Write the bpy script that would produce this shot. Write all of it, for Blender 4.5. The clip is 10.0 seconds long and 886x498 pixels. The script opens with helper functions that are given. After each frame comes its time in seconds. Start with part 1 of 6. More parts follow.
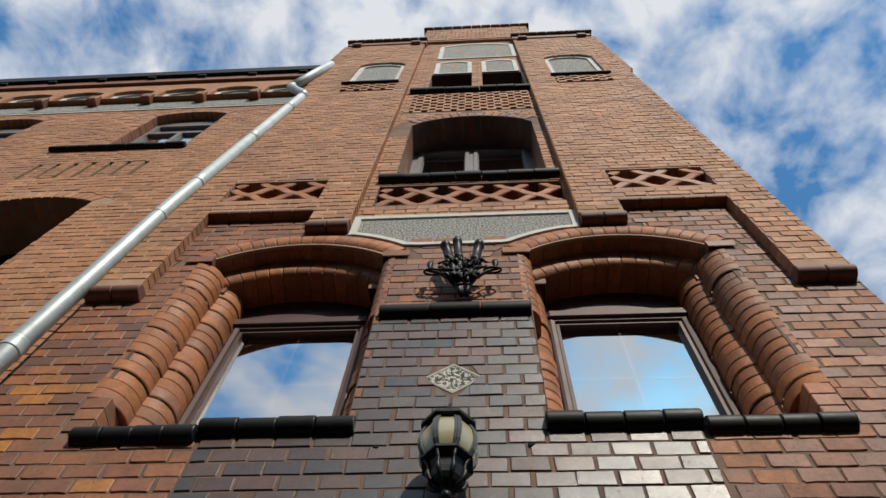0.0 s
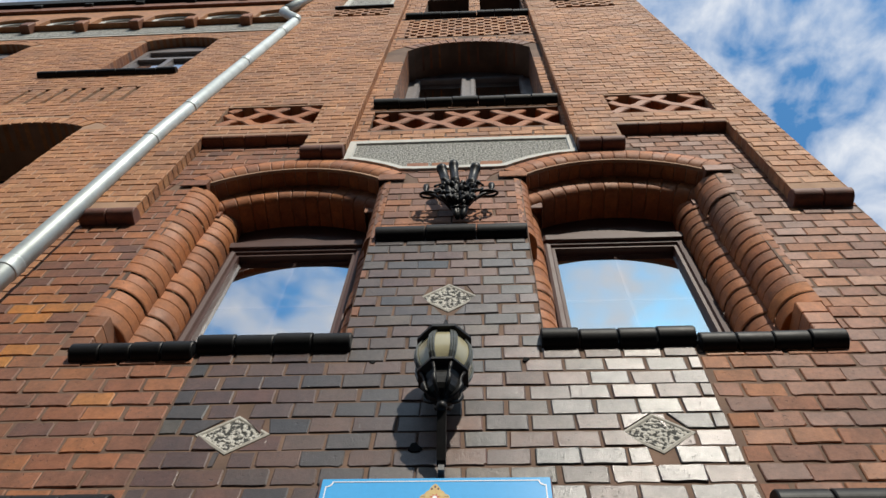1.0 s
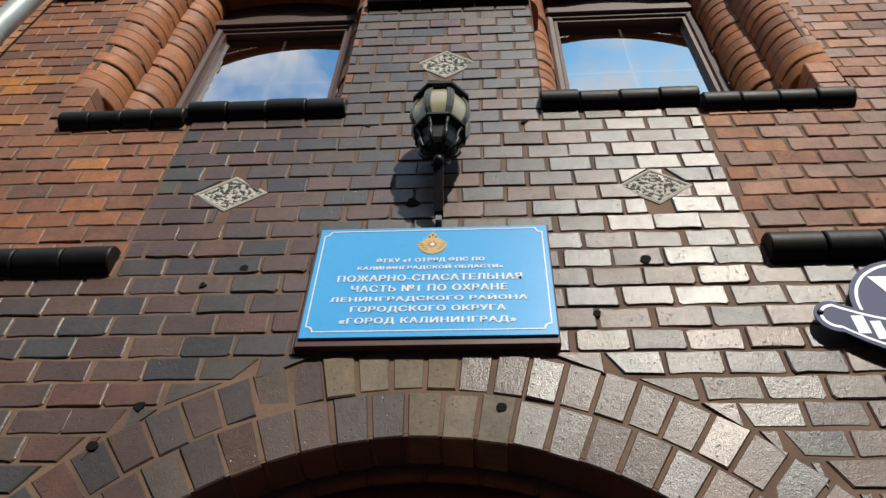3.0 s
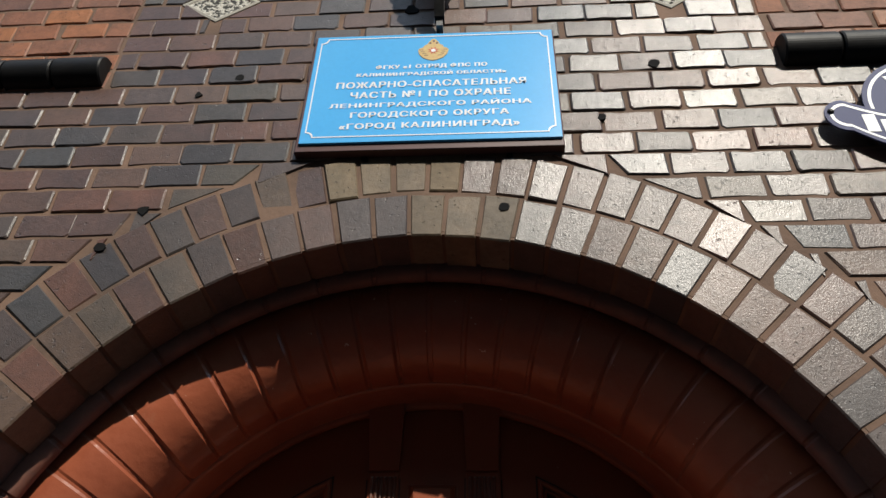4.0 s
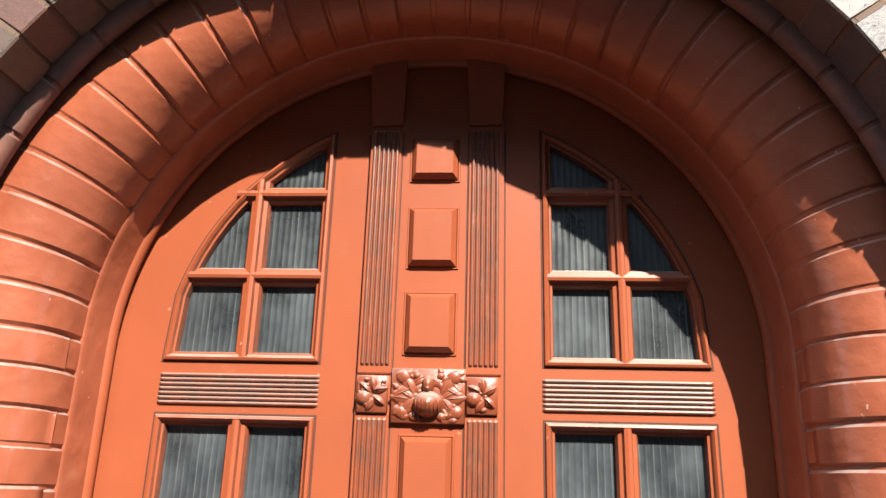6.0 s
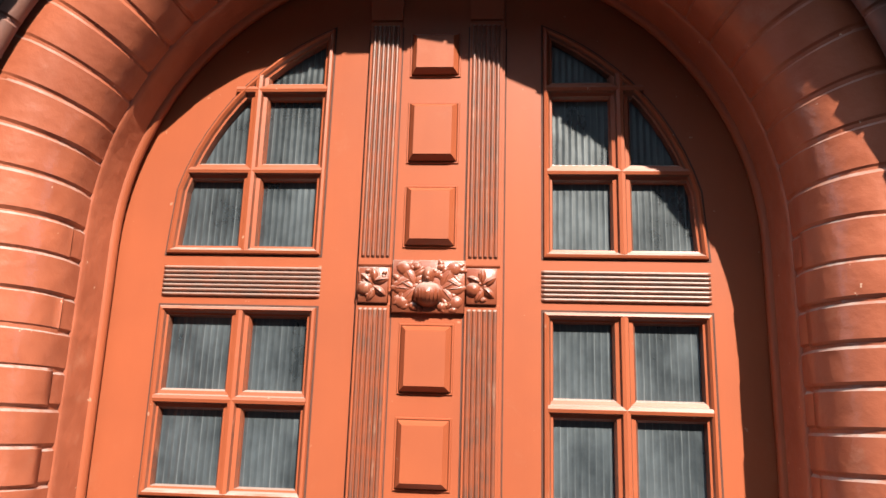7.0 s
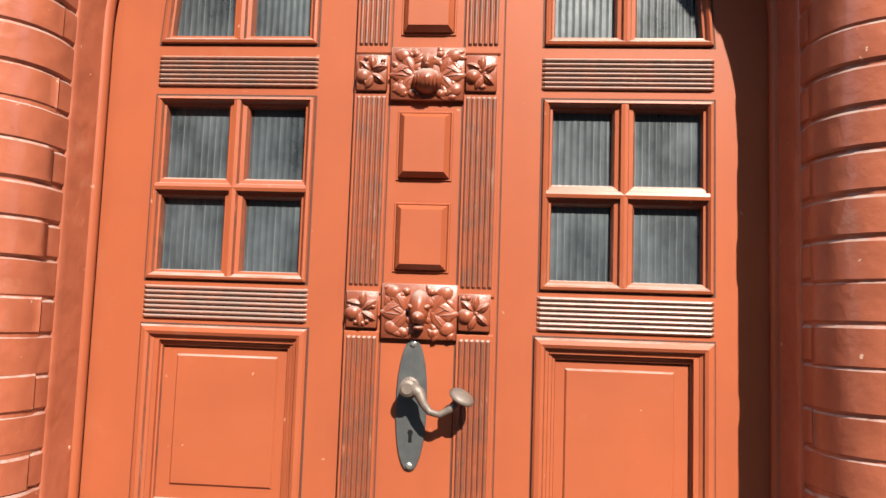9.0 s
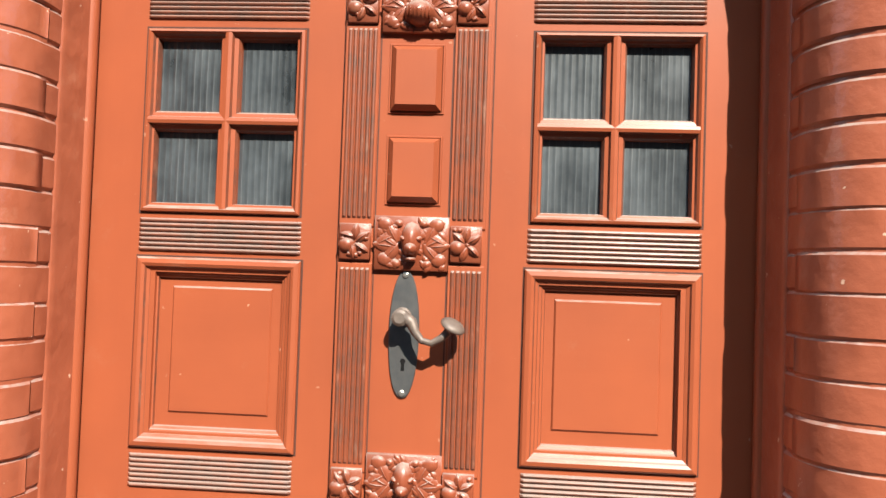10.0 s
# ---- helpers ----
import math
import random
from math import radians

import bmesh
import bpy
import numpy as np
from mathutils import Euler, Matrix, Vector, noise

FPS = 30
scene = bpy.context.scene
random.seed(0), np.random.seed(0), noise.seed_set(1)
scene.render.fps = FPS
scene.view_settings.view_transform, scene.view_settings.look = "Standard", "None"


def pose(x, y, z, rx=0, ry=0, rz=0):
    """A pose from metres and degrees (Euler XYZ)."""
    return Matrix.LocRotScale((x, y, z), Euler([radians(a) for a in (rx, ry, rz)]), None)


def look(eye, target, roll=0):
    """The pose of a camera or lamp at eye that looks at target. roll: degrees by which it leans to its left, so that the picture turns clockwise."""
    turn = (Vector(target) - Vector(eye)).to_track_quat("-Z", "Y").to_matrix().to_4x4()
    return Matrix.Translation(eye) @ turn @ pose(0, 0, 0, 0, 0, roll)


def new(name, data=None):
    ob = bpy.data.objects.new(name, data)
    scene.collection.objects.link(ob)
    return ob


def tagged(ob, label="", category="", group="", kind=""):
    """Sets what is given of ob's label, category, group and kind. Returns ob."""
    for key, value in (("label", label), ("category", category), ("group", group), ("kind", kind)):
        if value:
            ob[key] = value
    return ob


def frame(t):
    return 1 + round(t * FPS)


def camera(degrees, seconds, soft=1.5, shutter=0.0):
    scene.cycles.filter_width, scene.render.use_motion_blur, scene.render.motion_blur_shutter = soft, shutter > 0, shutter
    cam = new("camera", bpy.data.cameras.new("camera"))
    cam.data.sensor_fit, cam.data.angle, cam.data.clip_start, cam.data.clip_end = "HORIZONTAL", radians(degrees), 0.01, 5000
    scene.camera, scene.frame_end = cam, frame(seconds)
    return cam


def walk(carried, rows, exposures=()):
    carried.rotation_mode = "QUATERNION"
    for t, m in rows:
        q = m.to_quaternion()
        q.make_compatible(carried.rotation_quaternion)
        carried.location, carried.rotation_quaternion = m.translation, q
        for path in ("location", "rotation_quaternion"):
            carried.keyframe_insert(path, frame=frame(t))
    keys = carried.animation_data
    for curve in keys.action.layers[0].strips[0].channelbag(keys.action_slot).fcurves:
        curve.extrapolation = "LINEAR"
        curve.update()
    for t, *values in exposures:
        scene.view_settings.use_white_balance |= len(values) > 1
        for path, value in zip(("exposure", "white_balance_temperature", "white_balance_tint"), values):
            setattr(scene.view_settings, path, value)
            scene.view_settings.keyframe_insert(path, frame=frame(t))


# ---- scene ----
cam = camera(60.99, 10.0)
PATH = [
    (0, (0.1311, -1.4744, 1.8704), (0.0271, -0.7030, 3.7127), 5.31),
    (0.5, (0.1276, -1.4499, 1.8633), (0.0270, -0.6072, 3.6743), 4.73),
    (1, (0.1285, -1.4202, 1.8549), (0.0305, -0.4932, 3.6244), 3.94),
    (1.5, (0.1274, -1.3892, 1.8429), (0.0268, -0.3737, 3.5630), 3.50),
    (2, (0.1283, -1.3457, 1.8298), (0.0264, -0.2445, 3.4962), 3.12),
    (3.5, (0.1310, -1.2250, 1.7642), (0.0170, 0.2334, 3.1281), 1.88),
    (4, (0.1266, -1.1754, 1.7233), (0.0060, 0.4115, 2.9346), 1.57),
    (4.5, (0.1194, -1.1241, 1.6764), (-0.0035, 0.5850, 2.7079), 1.17),
    (5, (0.1212, -1.0858, 1.6298), (-0.0109, 0.7124, 2.4953), 1.37),
    (5.5, (0.1272, -1.0577, 1.5919), (-0.0112, 0.7939, 2.3352), 1.46),
    (6, (0.1326, -1.0559, 1.5810), (-0.0149, 0.8442, 2.1876), 1.66),
    (7.5, (0.1417, -1.0214, 1.4207), (-0.0127, 0.9315, 1.8233), 1.79),
    (8, (0.1442, -1.0096, 1.3710), (-0.0091, 0.9589, 1.6895), 2.07),
    (8.5, (0.1452, -1.0017, 1.3318), (-0.0120, 0.9770, 1.5773), 2.04),
    (9, (0.1497, -1.0041, 1.2877), (-0.0057, 0.9819, 1.4653), 1.92),
    (9.5, (0.1551, -1.0093, 1.2436), (0.0040, 0.9804, 1.3792), 1.84),
    (10, (0.1629, -1.0172, 1.2409), (0.0173, 0.9765, 1.3048), 1.96),
]
EXPOSURES = [(0.0, -0.18), (1.0, 0.0), (2.0, 0.05), (3.5, 0.0), (4.0, 0.1), (4.5, 0.55), (5.0, 1.1), (5.5, 1.55), (6.0, 1.65), (7.5, 1.68), (8.5, 1.55), (10.0, 1.45)]
walk(cam, [(t, look(eye, target, roll)) for t, eye, target, roll in PATH], EXPOSURES)

# ---- daylight ----
SUN_WAY = Vector((-0.41, 1.0, -0.98)).normalized()
SUN_UP = math.asin(-SUN_WAY.z)
world = bpy.data.worlds.new("sky")
scene.world = world
world.use_nodes = True
wt = world.node_tree
for n in list(wt.nodes):
    wt.nodes.remove(n)


def wnode(kind, **inputs):
    n = wt.nodes.new(kind)
    for k, v in inputs.items():
        n.inputs[k].default_value = v
    return n


w_out = wnode("ShaderNodeOutputWorld")
w_bg = wnode("ShaderNodeBackground", Strength=1.0)
w_sky = wnode("ShaderNodeTexSky")
w_sky.sky_type = "NISHITA"
w_sky.sun_disc = False
w_sky.sun_elevation = SUN_UP
w_sky.sun_rotation = math.atan2(-SUN_WAY.x, -SUN_WAY.y)
w_sky.air_density = 1.2
w_dim = wnode("ShaderNodeMix")
w_dim.data_type = "RGBA"
w_dim.blend_type = "MULTIPLY"
w_dim.inputs["Factor"].default_value = 1.0
w_dim.inputs["B"].default_value = (0.078, 0.155, 0.195, 1)
w_co = wnode("ShaderNodeTexCoord")
w_map = wnode("ShaderNodeMapping")
w_map.inputs["Scale"].default_value = (1.0, 1.0, 1.5)
w_map.inputs["Location"].default_value = (1.7, 0.6, 0.4)
w_n1 = wnode("ShaderNodeTexNoise", Scale=12.5, Detail=6.0, Roughness=0.52, Distortion=0.25)
w_n2 = wnode("ShaderNodeTexNoise", Scale=2.2, Detail=2.0)
w_add = wnode("ShaderNodeMath")
w_add.operation = "MULTIPLY_ADD"
w_add.inputs[1].default_value = 0.30
w_ramp = wnode("ShaderNodeValToRGB")
w_ramp.color_ramp.elements[0].position, w_ramp.color_ramp.elements[1].position = 0.495, 0.80
w_mix = wnode("ShaderNodeMix")
w_mix.data_type = "RGBA"
w_mix.inputs["B"].default_value = (0.84, 0.87, 0.92, 1)
wl = wt.links
wl.new(w_co.outputs["Generated"], w_map.inputs["Vector"])
wl.new(w_map.outputs["Vector"], w_n1.inputs["Vector"])
wl.new(w_map.outputs["Vector"], w_n2.inputs["Vector"])
wl.new(w_n2.outputs["Fac"], w_add.inputs[0])
wl.new(w_n1.outputs["Fac"], w_add.inputs[2])
wl.new(w_add.outputs[0], w_ramp.inputs["Fac"])
wl.new(w_sky.outputs["Color"], w_dim.inputs["A"])
wl.new(w_dim.outputs["Result"], w_mix.inputs["A"])
wl.new(w_ramp.outputs["Color"], w_mix.inputs["Factor"])
wl.new(w_mix.outputs["Result"], w_bg.inputs["Color"])
wl.new(w_bg.outputs["Background"], w_out.inputs["Surface"])

sun_data = bpy.data.lights.new("sun", "SUN")
sun_data.energy, sun_data.angle, sun_data.color = 4.5, radians(0.53), (1.0, 0.93, 0.81)
sun = new("sun", sun_data)
sun.matrix_world = look((4, -9, 11), Vector((4, -9, 11)) + SUN_WAY)


# ---- materials ----
class Mat:
    """A small builder for node materials."""

    def __init__(self, name, rough=0.6, metal=0.0, coat=0.0, spec=0.5):
        self.m = bpy.data.materials.new(name)
        self.m.use_nodes = True
        self.t = self.m.node_tree
        self.b = self.t.nodes["Principled BSDF"]
        self.b.inputs["Roughness"].default_value = rough
        self.b.inputs["Metallic"].default_value = metal
        self.b.inputs["Coat Weight"].default_value = coat
        self.b.inputs["Coat Roughness"].default_value = 0.2
        self.b.inputs["Specular IOR Level"].default_value = spec
        self.co = self.add("ShaderNodeNewGeometry").outputs["Position"]

    def add(self, kind, **inputs):
        n = self.t.nodes.new(kind)
        for k, v in inputs.items():
            n.inputs[k].default_value = v
        return n

    def link(self, a, b):
        self.t.links.new(a, b)

    def noise(self, scale, detail=4.0, rough=0.6, stretch=None, offset=None):
        n = self.add("ShaderNodeTexNoise", Scale=scale, Detail=detail, Roughness=rough)
        src = self.co
        if stretch:
            mp = self.add("ShaderNodeMapping")
            mp.inputs["Scale"].default_value = stretch
            self.link(self.co, mp.inputs["Vector"])
            src = mp.outputs["Vector"]
        if offset is not None:
            ad = self.add("ShaderNodeVectorMath")
            ad.operation = "MULTIPLY_ADD"
            ad.inputs[1].default_value = (37.0, 19.0, 53.0)
            self.link(offset, ad.inputs[0])
            self.link(src, ad.inputs[2])
            src = ad.outputs[0]
        self.link(src, n.inputs["Vector"])
        return n.outputs["Fac"]

    def ramp(self, fac, stops):
        r = self.add("ShaderNodeValToRGB")
        e = r.color_ramp.elements
        while len(e) < len(stops):
            e.new(0.5)
        for el, (p, c) in zip(e, stops):
            el.position, el.color = p, (*c, 1) if len(c) == 3 else c
        self.link(fac, r.inputs["Fac"])
        return r.outputs["Color"]

    def mix(self, fac, a, b, blend="MIX"):
        n = self.add("ShaderNodeMix")
        n.data_type, n.blend_type = "RGBA", blend
        for key, v in (("Factor", fac), ("A", a), ("B", b)):
            if isinstance(v, (int, float)):
                n.inputs[key].default_value = v
            elif isinstance(v, tuple):
                n.inputs[key].default_value = (*v, 1)
            else:
                self.link(v, n.inputs[key])
        return n.outputs["Result"]

    def math(self, op, a, b=0.0):
        n = self.add("ShaderNodeMath")
        n.operation = op
        for i, v in enumerate((a, b)):
            if isinstance(v, (int, float)):
                n.inputs[i].default_value = v
            else:
                self.link(v, n.inputs[i])
        return n.outputs[0]

    def bump(self, height, strength=0.3, dist=0.003):
        n = self.add("ShaderNodeBump", Strength=strength, Distance=dist)
        self.link(height, n.inputs["Height"])
        self.link(n.outputs["Normal"], self.b.inputs["Normal"])
        self.link(n.outputs["Normal"], self.b.inputs["Coat Normal"])

    def color(self, c):
        self.link(c, self.b.inputs["Base Color"])
        return self

    def rough(self, fac, lo, hi):
        r = self.add("ShaderNodeMapRange")
        r.inputs["To Min"].default_value, r.inputs["To Max"].default_value = lo, hi
        self.link(fac, r.inputs["Value"])
        self.link(r.outputs["Result"], self.b.inputs["Roughness"])


def brick_material(name, stops, single, rough_lo, rough_hi, coat, stain, stain_amount, speck_amount=0.15):
    """Fired brick; each piece takes its own tone."""
    m = Mat(name, coat=coat)
    if single:
        rnd = m.add("ShaderNodeObjectInfo").outputs["Random"]
    else:
        rnd = m.add("ShaderNodeNewGeometry").outputs["Random Per Island"]
    base = m.ramp(rnd, stops)
    grain = m.noise(70, 6, 0.75)
    cloud = m.noise(15, 5, 0.65, offset=rnd)
    big = m.noise(1.1, 3, 0.55)
    c = m.mix(m.ramp(cloud, [(0.3, (0, 0, 0)), (0.75, (1, 1, 1))]), base, m.mix(1.0, base, (0.55, 0.6, 0.66), "MULTIPLY"))
    c = m.mix(m.ramp(grain, [(0.35, (0.0, 0.0, 0.0)), (0.8, (0.8, 0.8, 0.8))]), c, m.mix(1.0, c, (0.5, 0.45, 0.42), "MULTIPLY"))
    c = m.mix(m.math("MULTIPLY", m.ramp(big, [(0.52, (0, 0, 0)), (0.72, (1, 1, 1))]), stain_amount), c, stain)
    dirt = m.ramp(m.noise(2.7, 6, 0.7, (1.0, 1.0, 0.55)), [(0.46, (0, 0, 0)), (0.70, (1, 1, 1))])
    c = m.mix(m.math("MULTIPLY", dirt, 0.58), c, m.mix(1.0, c, (0.42, 0.40, 0.40), "MULTIPLY"))
    lime = m.ramp(m.noise(16, 6, 0.75), [(0.62, (0, 0, 0)), (0.80, (1, 1, 1))])
    c = m.mix(m.math("MULTIPLY", lime, 0.14), c, (0.30, 0.23, 0.18))
    pits = m.ramp(m.noise(120, 1, 0.4, offset=rnd), [(0.70, (0, 0, 0)), (0.78, (1, 1, 1))])
    speck = m.noise(330, 2, 0.6)
    c = m.mix(m.math("MULTIPLY", pits, 0.55), c, (0.03, 0.022, 0.018))
    m.color(c)
    own = m.math("FRACT", m.math("MULTIPLY", rnd, 17.3))
    m.rough(m.math("ADD", m.math("MULTIPLY", cloud, 0.45), m.math("MULTIPLY", own, 0.6)), rough_lo, rough_hi)
    h = m.math("ADD", m.math("ADD", m.math("MULTIPLY", grain, 0.5), m.math("MULTIPLY", speck, speck_amount)), m.math("SUBTRACT", m.math("MULTIPLY", cloud, 0.8), m.math("MULTIPLY", pits, 0.6)))
    m.bump(h, 0.38 if coat else 0.6, 0.004)
    return m.m


DARK_STOPS = [(0.0, (0.048, 0.048, 0.050)), (0.16, (0.126, 0.058, 0.038)), (0.34, (0.060, 0.056, 0.055)), (0.5, (0.150, 0.066, 0.043)),
              (0.66, (0.078, 0.065, 0.056)), (0.85, (0.168, 0.070, 0.042)), (1.0, (0.108, 0.088, 0.063))]
TOWER_STOPS = [(0.0, (0.40, 0.175, 0.080)), (0.25, (0.52, 0.226, 0.094)), (0.5, (0.58, 0.258, 0.104)), (0.75, (0.49, 0.213, 0.090)), (1.0, (0.66, 0.32, 0.14))]
RED_STOPS = [(0.0, (0.19, 0.082, 0.052)), (0.2, (0.30, 0.110, 0.052)), (0.45, (0.38, 0.138, 0.056)), (0.65, (0.26, 0.105, 0.058)),
             (0.85, (0.46, 0.168, 0.056)), (0.97, (0.38, 0.138, 0.050)), (1.0, (0.58, 0.23, 0.050))]
M_DARK = brick_material("glazed_dark_brick", DARK_STOPS, False, 0.27, 0.63, 0.19, (0.085, 0.066, 0.054), 0.35, 0.40)
M_DARK_ONE = brick_material("glazed_dark_brick_piece", DARK_STOPS, True, 0.27, 0.63, 0.19, (0.085, 0.066, 0.054), 0.35, 0.40)
M_ROLL = brick_material("moulded_orange_brick", [(0.0, (0.42, 0.130, 0.036)), (0.35, (0.52, 0.170, 0.042)), (0.6, (0.36, 0.125, 0.044)), (0.8, (0.48, 0.155, 0.042)), (1.0, (0.58, 0.205, 0.055))], True, 0.55, 0.8, 0.0, (0.13, 0.075, 0.05), 0.75)
M_ORANGE = brick_material("bright_orange_brick", [(0.0, (0.56, 0.20, 0.035)), (1.0, (0.64, 0.26, 0.045))], True, 0.6, 0.8, 0.0, (0.20, 0.11, 0.06), 0.3)
M_REPAIR = brick_material("patched_brown_brick", [(0.0, (0.16, 0.115, 0.075)), (0.5, (0.22, 0.155, 0.085)), (1.0, (0.15, 0.12, 0.09))], True, 0.5, 0.75, 0.0, (0.10, 0.08, 0.06), 0.5)
M_TOWER = brick_material("weathered_ochre_brick", TOWER_STOPS, False, 0.65, 0.85, 0.0, (0.22, 0.13, 0.085), 0.30)
M_RED = brick_material("red_brick", RED_STOPS, False, 0.55, 0.8, 0.0, (0.13, 0.075, 0.055), 0.35)
M_RED_ONE = brick_material("red_brick_piece", RED_STOPS, True, 0.55, 0.8, 0.0, (0.13, 0.075, 0.055), 0.35)


def plain(name, c1, c2, scale=12.0, rough=(0.5, 0.7), bump=0.2, metal=0.0, coat=0.0, fine=120.0, dist=0.002, stretch=None):
    m = Mat(name, metal=metal, coat=coat)
    a, b = m.noise(scale, 5, 0.6, stretch), m.noise(fine, 4, 0.6)
    c = m.mix(m.ramp(a, [(0.3, (0, 0, 0)), (0.72, (1, 1, 1))]), c1, c2)
    m.color(m.mix(m.math("MULTIPLY", b, 0.35), c, m.mix(1.0, c, (0.6, 0.6, 0.6), "MULTIPLY")))
    m.rough(a, *rough)
    m.bump(m.math("ADD", a, m.math("MULTIPLY", b, 0.5)), bump, dist)
    return m.m


M_MORTAR = plain("mortar", (0.215, 0.130, 0.088), (0.085, 0.055, 0.040), 4, (0.85, 0.95), 0.5, dist=0.004)
M_MORTAR_UP = plain("weathered_mortar", (0.42, 0.26, 0.165), (0.30, 0.18, 0.115), 9, (0.85, 0.95), 0.5, dist=0.004)
M_BLACK = plain("black_glazed_tile", (0.006, 0.006, 0.007), (0.011, 0.0105, 0.010), 20, (0.40, 0.60), 0.25)
M_ROLLBRICK = plain("dark_moulded_brick", (0.20, 0.075, 0.048), (0.11, 0.048, 0.036), 20, (0.6, 0.75), 0.3)
M_WHITE = plain("white_render", (0.62, 0.61, 0.57), (0.48, 0.47, 0.43), 7, (0.7, 0.85), 0.3)
M_ZINC = plain("zinc_pipe", (0.52, 0.56, 0.56), (0.36, 0.40, 0.39), 9, (0.42, 0.6), 0.2, metal=0.35)
# backs of pierced panels: the shade of the recess put into the colour
M_RECESS_SHADE = plain("recess_shade_brick", (0.060, 0.034, 0.024), (0.030, 0.020, 0.016), 14, (0.85, 0.95), 0.3)
M_SHEET = plain("dark_sheet_metal", (0.010, 0.013, 0.014), (0.02, 0.023, 0.024), 4, (0.6, 0.8), 0.1)
M_IRON = plain("black_cast_iron", (0.006, 0.006, 0.0065), (0.012, 0.012, 0.0125), 40, (0.34, 0.52), 0.3)
M_FRAME = plain("brown_window_paint", (0.060, 0.022, 0.016), (0.082, 0.036, 0.027), 12, (0.5, 0.7), 0.1)
M_UPFRAME = plain("grey_window_paint", (0.19, 0.165, 0.165), (0.14, 0.125, 0.125), 12, (0.4, 0.6), 0.1)
M_STEEL = plain("worn_steel", (0.080, 0.084, 0.088), (0.115, 0.112, 0.108), 60, (0.35, 0.55), 0.2, metal=0.5)
M_LEVER = plain("tarnished_brass", (0.20, 0.155, 0.125), (0.125, 0.095, 0.080), 70, (0.45, 0.62), 0.25, metal=0.35)
M_SCREW = plain("bare_screw", (0.5, 0.48, 0.44), (0.35, 0.33, 0.30), 90, (0.3, 0.4), 0.2, metal=0.8)
# near-black that stands in for unlit depth behind openings and in holes
M_DEPTH_BLACK = plain("depth_black", (0.005, 0.005, 0.0055), (0.008, 0.0075, 0.0075), 3, (0.9, 0.95), 0.0)
M_BLUE = plain("blue_enamel", (0.060, 0.39, 0.80), (0.075, 0.42, 0.82), 3, (0.22, 0.28), 0.0, coat=0.3)
M_NAVY = plain("navy_enamel", (0.016, 0.024, 0.105), (0.022, 0.031, 0.12), 3, (0.60, 0.68), 0.0)
M_LETTER = plain("white_lettering", (0.80, 0.82, 0.84), (0.76, 0.78, 0.80), 5, (0.35, 0.45), 0.0)
M_GOLD = plain("gold_print", (0.60, 0.46, 0.16), (0.52, 0.30, 0.10), 130, (0.4, 0.5), 0.0)
M_CRIMSON = plain("crimson_print", (0.50, 0.05, 0.03), (0.55, 0.10, 0.05), 60, (0.4, 0.5), 0.0)
M_MAROON = plain("maroon_board_edge", (0.09, 0.032, 0.028), (0.07, 0.026, 0.024), 20, (0.4, 0.6), 0.1)
M_CREAM = plain("cream_lamp_glass", (0.44, 0.40, 0.26), (0.36, 0.33, 0.21), 14, (0.12, 0.2), 0.0, coat=0.4)
M_GREYLEAD = plain("grey_lead_strip", (0.11, 0.12, 0.11), (0.08, 0.085, 0.08), 30, (0.35, 0.5), 0.1)
for dull in (M_BLACK, M_SHEET, M_DEPTH_BLACK, M_IRON):
    dull.node_tree.nodes["Principled BSDF"].inputs["Specular IOR Level"].default_value = 0.2
M_GROUND = plain("paving", (0.036, 0.034, 0.032), (0.025, 0.024, 0.023), 1.5, (0.8, 0.95), 0.3)

M_STONE = plain("grey_stone", (0.46, 0.43, 0.37), (0.34, 0.32, 0.28), 30, (0.7, 0.9), 0.4)
# kept dark so the added blocking wall gives back little light
M_SKY_BLOCK = plain("sky_block", (0.06, 0.055, 0.05), (0.045, 0.042, 0.038), 0.6, (0.85, 0.95), 0.2)


def pebbledash(name, size, dark, pale, edge):
    m = Mat(name, rough=0.9)
    n = m.noise(size, 3, 0.6)
    n2 = m.noise(5, 3, 0.6)
    c = m.mix(m.ramp(n, [(0.5 - edge, (0, 0, 0)), (0.5 + edge, (1, 1, 1))]), dark, pale)
    m.color(m.mix(m.math("MULTIPLY", n2, 0.2), c, (0.22, 0.22, 0.20)))
    m.bump(n, 1.0, 0.012)
    return m.m


M_LOZENGE = pebbledash("speckled_stone", 75, (0.030, 0.029, 0.026), (0.56, 0.53, 0.47), 0.03)
M_PEBBLE = pebbledash("pebbledash", 85, (0.08, 0.08, 0.075), (0.46, 0.45, 0.41), 0.12)


